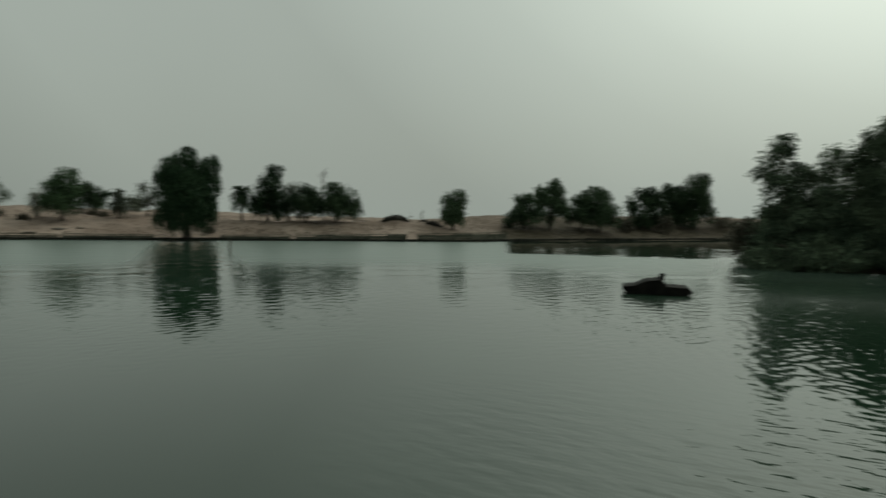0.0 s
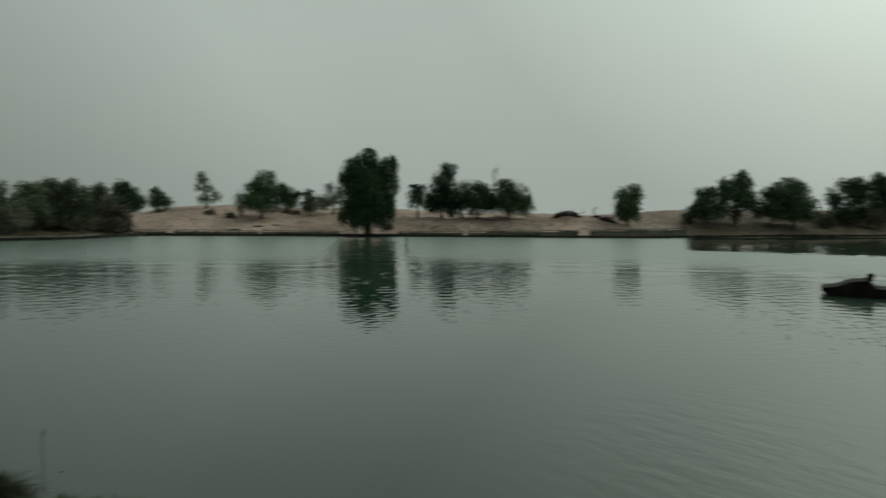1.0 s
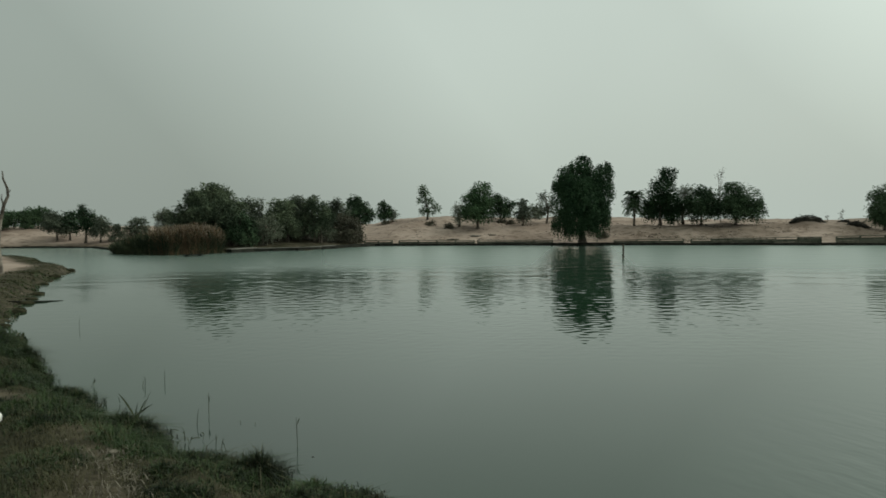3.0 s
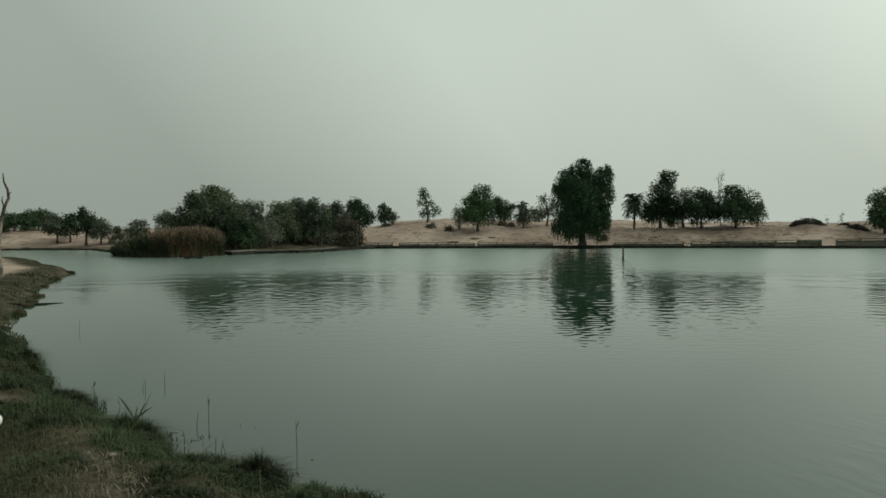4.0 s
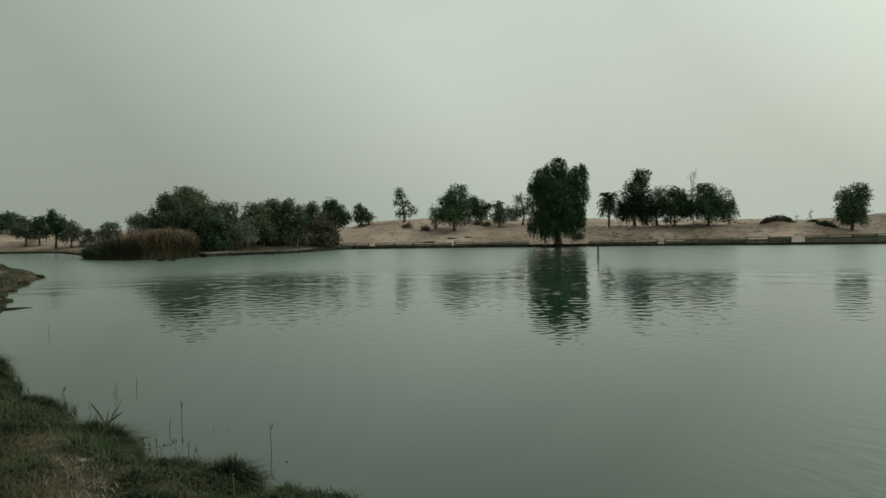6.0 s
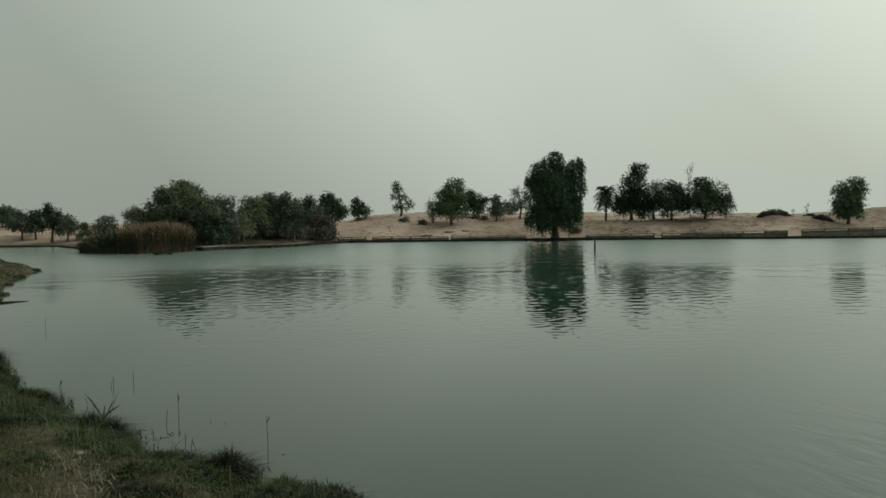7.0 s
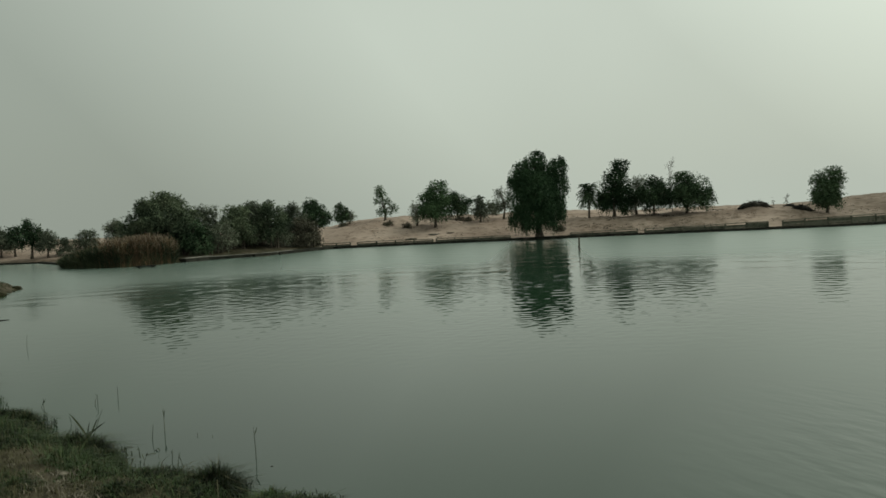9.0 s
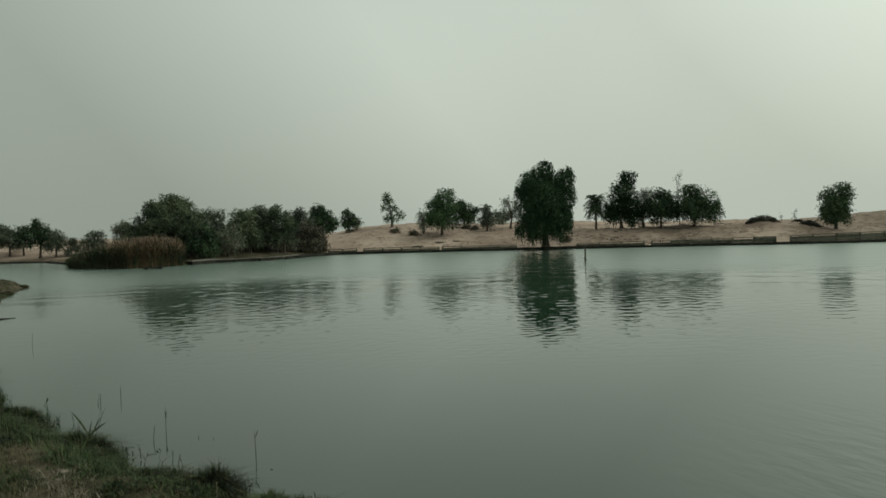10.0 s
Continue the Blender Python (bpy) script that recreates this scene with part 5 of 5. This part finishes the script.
def tussock(az, d, high, reach, seed, label="thick green grass tussock overhanging the water's edge"):
    """A thick clump of arching blades."""
    rng = np.random.default_rng(seed)
    g = max(ground_at(az, d), 0.0)
    s = Soup()
    n = int(450 + 3300 * high)
    r = np.abs(rng.normal(size=n)) * reach * 0.5
    a = rng.uniform(0, 6.28, n)
    long = high * (1.15 - 0.55 * np.minimum(r / reach, 1)) * rng.uniform(0.35, 1.15, n)
    pale = rng.uniform(size=n) < 0.14
    bx, by, bz = r * np.cos(a), r * np.sin(a), np.full(n, -0.02)
    blades(s, bx[~pale], by[~pale], bz[~pale], long[~pale], 0.0046, rng, 0.8)
    straws = Soup()
    blades(straws, bx[pale], by[pale], bz[pale], long[pale] * 1.15, 0.0036, rng, 1.0)
    root = tagged(new("grass_tussock"), label, "grass tussock", "tussocks on the bank")
    root.matrix_world = Matrix.Translation(spot(az, d, g))
    tagged(part("tuft", s.mesh("tuft"), GRASS, root), kind="stuff")
    tagged(part("dry_tuft", straws.mesh("dry_tuft"), GRASS_DRY, root, "pale dry blades"), kind="stuff")
    bm = bmesh.new()
    bmesh.ops.create_icosphere(bm, subdivisions=2, radius=1)
    for v in bm.verts:
        k = 1 + 0.35 * noise.noise(v.co * 1.7 + Vector((seed, 0, 0)))
        v.co = Vector((v.co.x * reach * 0.42 * k, v.co.y * reach * 0.42 * k, v.co.z * high * 0.3 * k - 0.01))
    part("root_mound", bm, CLOD, root, "dark earthy root mound", True)
    return root


def bank_edge(az):
    pts = [p for p in NEAR_SHORE if p[1] < 12.5]
    return float(np.interp(az, [p[0] for p in pts], [p[1] for p in pts]))


for k, (az, back, high, reach) in enumerate(((58.3, .45, .26, .22), (57.9, .4, .30, .2), (57.7, .8, .24, .22), (58.8, .8, .22, .26), (56.0, .25, .16, .22), (55.3, .2, .18, .22), (54.7, .3, .20, .22), (55.0, .7, .16, .22),
                                            (52.9, .15, .18, .2), (52.3, .2, .22, .22), (51.7, .25, .25, .22), (51.0, .25, .26, .22), (50.4, .25, .24, .2), (51.5, .6, .2, .24), (49.9, .3, .18, .18), (50.6, .65, .18, .22),
                                            (48.4, .12, .17, .2), (47.3, .12, .2, .2), (46.2, .10, .21, .2), (44.9, .12, .21, .2), (43.7, .10, .2, .19), (45.5, .45, .10, .2), (47.0, .5, .10, .2),
                                            (42.6, .12, .24, .19), (41.8, .14, .27, .2), (41.2, .15, .22, .18), (42.2, .45, .15, .2), (38.4, .12, .11, .16), (37.6, .15, .15, .17), (36.8, .15, .11, .16),
                                            (33.4, .15, .15, .17), (32.5, .15, .13, .16), (31.6, .2, .10, .15), (57.3, 4.2, .12, .3), (58.6, 4.9, .11, .3), (59.6, 5.2, .13, .35), (57.9, 5.0, .11, .3))):
    tussock(az, bank_edge(az) - back, high, reach, 500 + k)
tuft_rng = random.Random(62)
for k in range(70):
    az = tuft_rng.uniform(33, 63)
    d = tuft_rng.uniform(3.9, min(bank_edge(min(az, 58)) - 0.35, 9.5))
    p = spot(az, d)
    if float(track_share(np.array([p.x]), np.array([p.y]))[0]) < 0.35:
        tussock(az, d, tuft_rng.uniform(0.04, 0.10), tuft_rng.uniform(0.14, 0.26), 700 + k, "low clump of mixed green and dry grass on the bank")
fringe_rng = random.Random(61)
az = 31.5
while az < 59.5:
    d = bank_edge(az)
    full = float(value_noise(np.array([az * 0.35]), np.array([3.0]), 62)[0])
    high = (0.08 + 0.13 * full) * min(1.0, max(0.45, (az - 26) / 16)) * fringe_rng.uniform(0.8, 1.2)
    tussock(az, d - 0.05 - fringe_rng.uniform(0.05, 0.5), high * 0.8, high * 1.25, fringe_rng.randrange(10000))
    az += fringe_rng.uniform(0.5, 1.1)


def reed_stalk(az, d, tall, lean, seed, leaves=1):
    rng = np.random.default_rng(seed)
    root = tagged(new("reed_stalk"), "single thin dark reed stalk standing in shallow water", "reed", "reed stalks by the bank")
    root.matrix_world = Matrix.Translation(spot(az, d, -0.02)) @ Matrix.Rotation(radians(az), 4, "Z")
    s = Soup()
    pts = np.array([(0, 0, -.15), (lean * .3, 0, tall * .4), (lean * .7, 0.01, tall * .75), (lean, .02, tall)])
    s.tube(pts, [.003, .003, .0025, .0012], 5)
    part("stem", s.mesh("stem"), REED_GREEN, root)
    for _ in range(leaves):
        f = Soup()
        p = pts[1] + (pts[3] - pts[1]) * rng.uniform(.1, .8)
        leaf_soup(f, p[None], unit(np.array([[rng.normal() * .5, rng.normal() * .3, 1.0]])), 0.08, 0.008, rng)
        part("leaf", f.mesh("leaf"), REED_GREEN, root)


for k, (az, d, tall, lean, leaves) in enumerate(((50.09, 9.16, .15, .0, 1), (50.3, 9.2, .10, .02, 0), (48.70, 9.3, .18, .0, 0), (46.47, 7.21, .17, .02, 0), (45.53, 7.49, .27, .0, 3), (43.13, 7.11, .05, .0, 0),
                                                 (42.0, 7.0, .04, .0, 0), (38.69, 6.19, .29, -.01, 1), (53.54, 9.38, .09, -.02, 2), (53.8, 9.5, .07, .03, 1), (45.11, 6.41, .10, .01, 2), (44.69, 6.36, .11, .02, 2),
                                                 (44.3, 6.3, .07, -.02, 1), (54.45, 15.08, .26, .02, 0), (46.14, 6.63, .05, .02, 1), (48.18, 6.85, .07, -.04, 1), (47.2, 6.5, .08, .03, 2))):
    reed_stalk(az, d, tall, lean, 300 + k, leaves)


def bent_reed(az, d, long, rise, turn):
    """A broken reed blade arching over and back into the water."""
    s = Soup()
    ts = np.linspace(0, 1, 9)
    x, z = long * (ts - 0.5), rise * np.sin(ts * math.pi * 0.93) - 0.012
    half = 0.008 * np.array([.7, .9, 1, 1, 1, .9, .8, .6, .15])
    verts = np.stack([np.stack([x, -half, z], -1), np.stack([x, half, z + 0.003], -1)], 1).reshape(-1, 3)
    s.add(verts, np.arange(8)[:, None] * 2 + np.array([[0, 1, 3, 2]]))
    ob = part("bent_reed", s.mesh("bent_reed"), REED_GREEN, None, "broken reed blade bent over into the shallow water")
    ob.matrix_world = Matrix.Translation(spot(az, d, 0)) @ Matrix.Rotation(radians(az + turn), 4, "Z")
    return tagged(ob, category="reed", group="broken reeds by the bank")


for q in ((48.2, 7.1, 0.13, 0.02, -30), (47.5, 6.98, 0.10, 0.012, 20), (46.6, 6.75, 0.12, 0.018, 10), (46.1, 6.85, 0.06, 0.03, -45), (49.2, 7.25, 0.12, 0.012, -35)):
    bent_reed(*q)


def broad_reed(az, d):
    """A young reed clump with a few wide blades."""
    root = tagged(new("reed_clump"), "young reed clump with a few broad green blades", "reed")
    root.matrix_world = Matrix.Translation(spot(az, d, 0.05)) @ Matrix.Rotation(radians(az), 4, "Z")
    for bx, tx, tz, w in ((0, -.15, .27, .026), (.03, .11, .18, .014), (.0, .17, .12, .022), (.0, .03, .15, .010), (.05, .14, -.01, .020), (-.02, -.2, .12, .010), (.06, .16, .27, .006)):
        s = Soup()
        ts = np.linspace(0, 1, 5)
        x = bx + (tx - bx) * ts
        z = tz * (ts * 1.25 - .25 * ts * ts)
        half = w / 2 * np.array([.5, 1, 1, .7, .05])
        y = .015 * np.sin(ts * 3)
        left = np.stack([x - half * .9, y, z + half * .3], -1)
        right = np.stack([x + half * .9, y + half * .4, z - half * .3], -1)
        verts = np.stack([left, right], 1).reshape(-1, 3)
        i = np.arange(4)[:, None] * 2
        s.add(verts, i + np.array([[0, 1, 3, 2]]))
        part("blade", s.mesh("blade"), REED_GREEN, root)


broad_reed(50.9, 7.55)


def stone(az, d, size, seed, material=PEBBLE, label="small pale stone lying on the bank", lift=0.0, flat=0.5):
    rng = random.Random(seed)
    bm = bmesh.new()
    bmesh.ops.create_icosphere(bm, subdivisions=2, radius=size)
    for v in bm.verts:
        v.co *= 1 + 0.3 * noise.noise(v.co / size * 1.3 + Vector((seed, 0, 0)))
        v.co.z *= flat
    ob = part("stone", bm, material, None, label, True)
    ob.matrix_world = Matrix.Translation(spot(az, d, max(ground_at(az, d), -0.02) + size * flat * 0.4 + lift)) @ Matrix.Rotation(rng.uniform(0, 6), 4, "Z")
    return tagged(ob, category="stone", group="stones on the bank")


stone(52.6, 5.55, 0.036, 1)
for k in range(6):
    q = fringe_rng.uniform(4.4, 7.0)
    stone(float(np.interp(q, TRACK_D, TRACK_AZ)) + fringe_rng.gauss(0, 1.3), q, fringe_rng.uniform(0.012, 0.035), 60 + k)
stone(40.6, 5.4, 0.03, 3)
stone(47.4, 4.6, 0.026, 5)
stone(37.5, 5.9, 0.017, 7, WET_STONE, "small dark stone breaking the water's surface", 0.012)
for k, (az, d, size) in enumerate(((55.9, 30.2, .2), (56.6, 27.0, .16), (57.0, 23.2, .18), (57.7, 20.6, .18), (58.25, 18.6, .16), (54.9, 33.6, .2), (59.2, 16.2, .14), (58.6, 13.4, .14), (58.2, 19.2, .14), (57.35, 21.8, .15))):
    stone(az, d, size * 1.1, 40 + k, CLOD, "dark wet clod at the water's edge", 0, 0.4)

bm = bmesh.new()
bmesh.ops.create_uvsphere(bm, u_segments=20, v_segments=12, radius=1)
for v in bm.verts:
    v.co = Vector([math.copysign(abs(c) ** 0.55, c) * h for c, h in zip(v.co, (0.14, 0.09, 0.045))])
can = part("container", bm, WHITE, None, "white rounded plastic container lying on the grass", True)
can.matrix_world = Matrix.Translation(spot(60.6, 6.95, ground_at(60.6, 6.95) + 0.06)) @ Matrix.Rotation(radians(62), 4, "Z")
tagged(can, category="container")
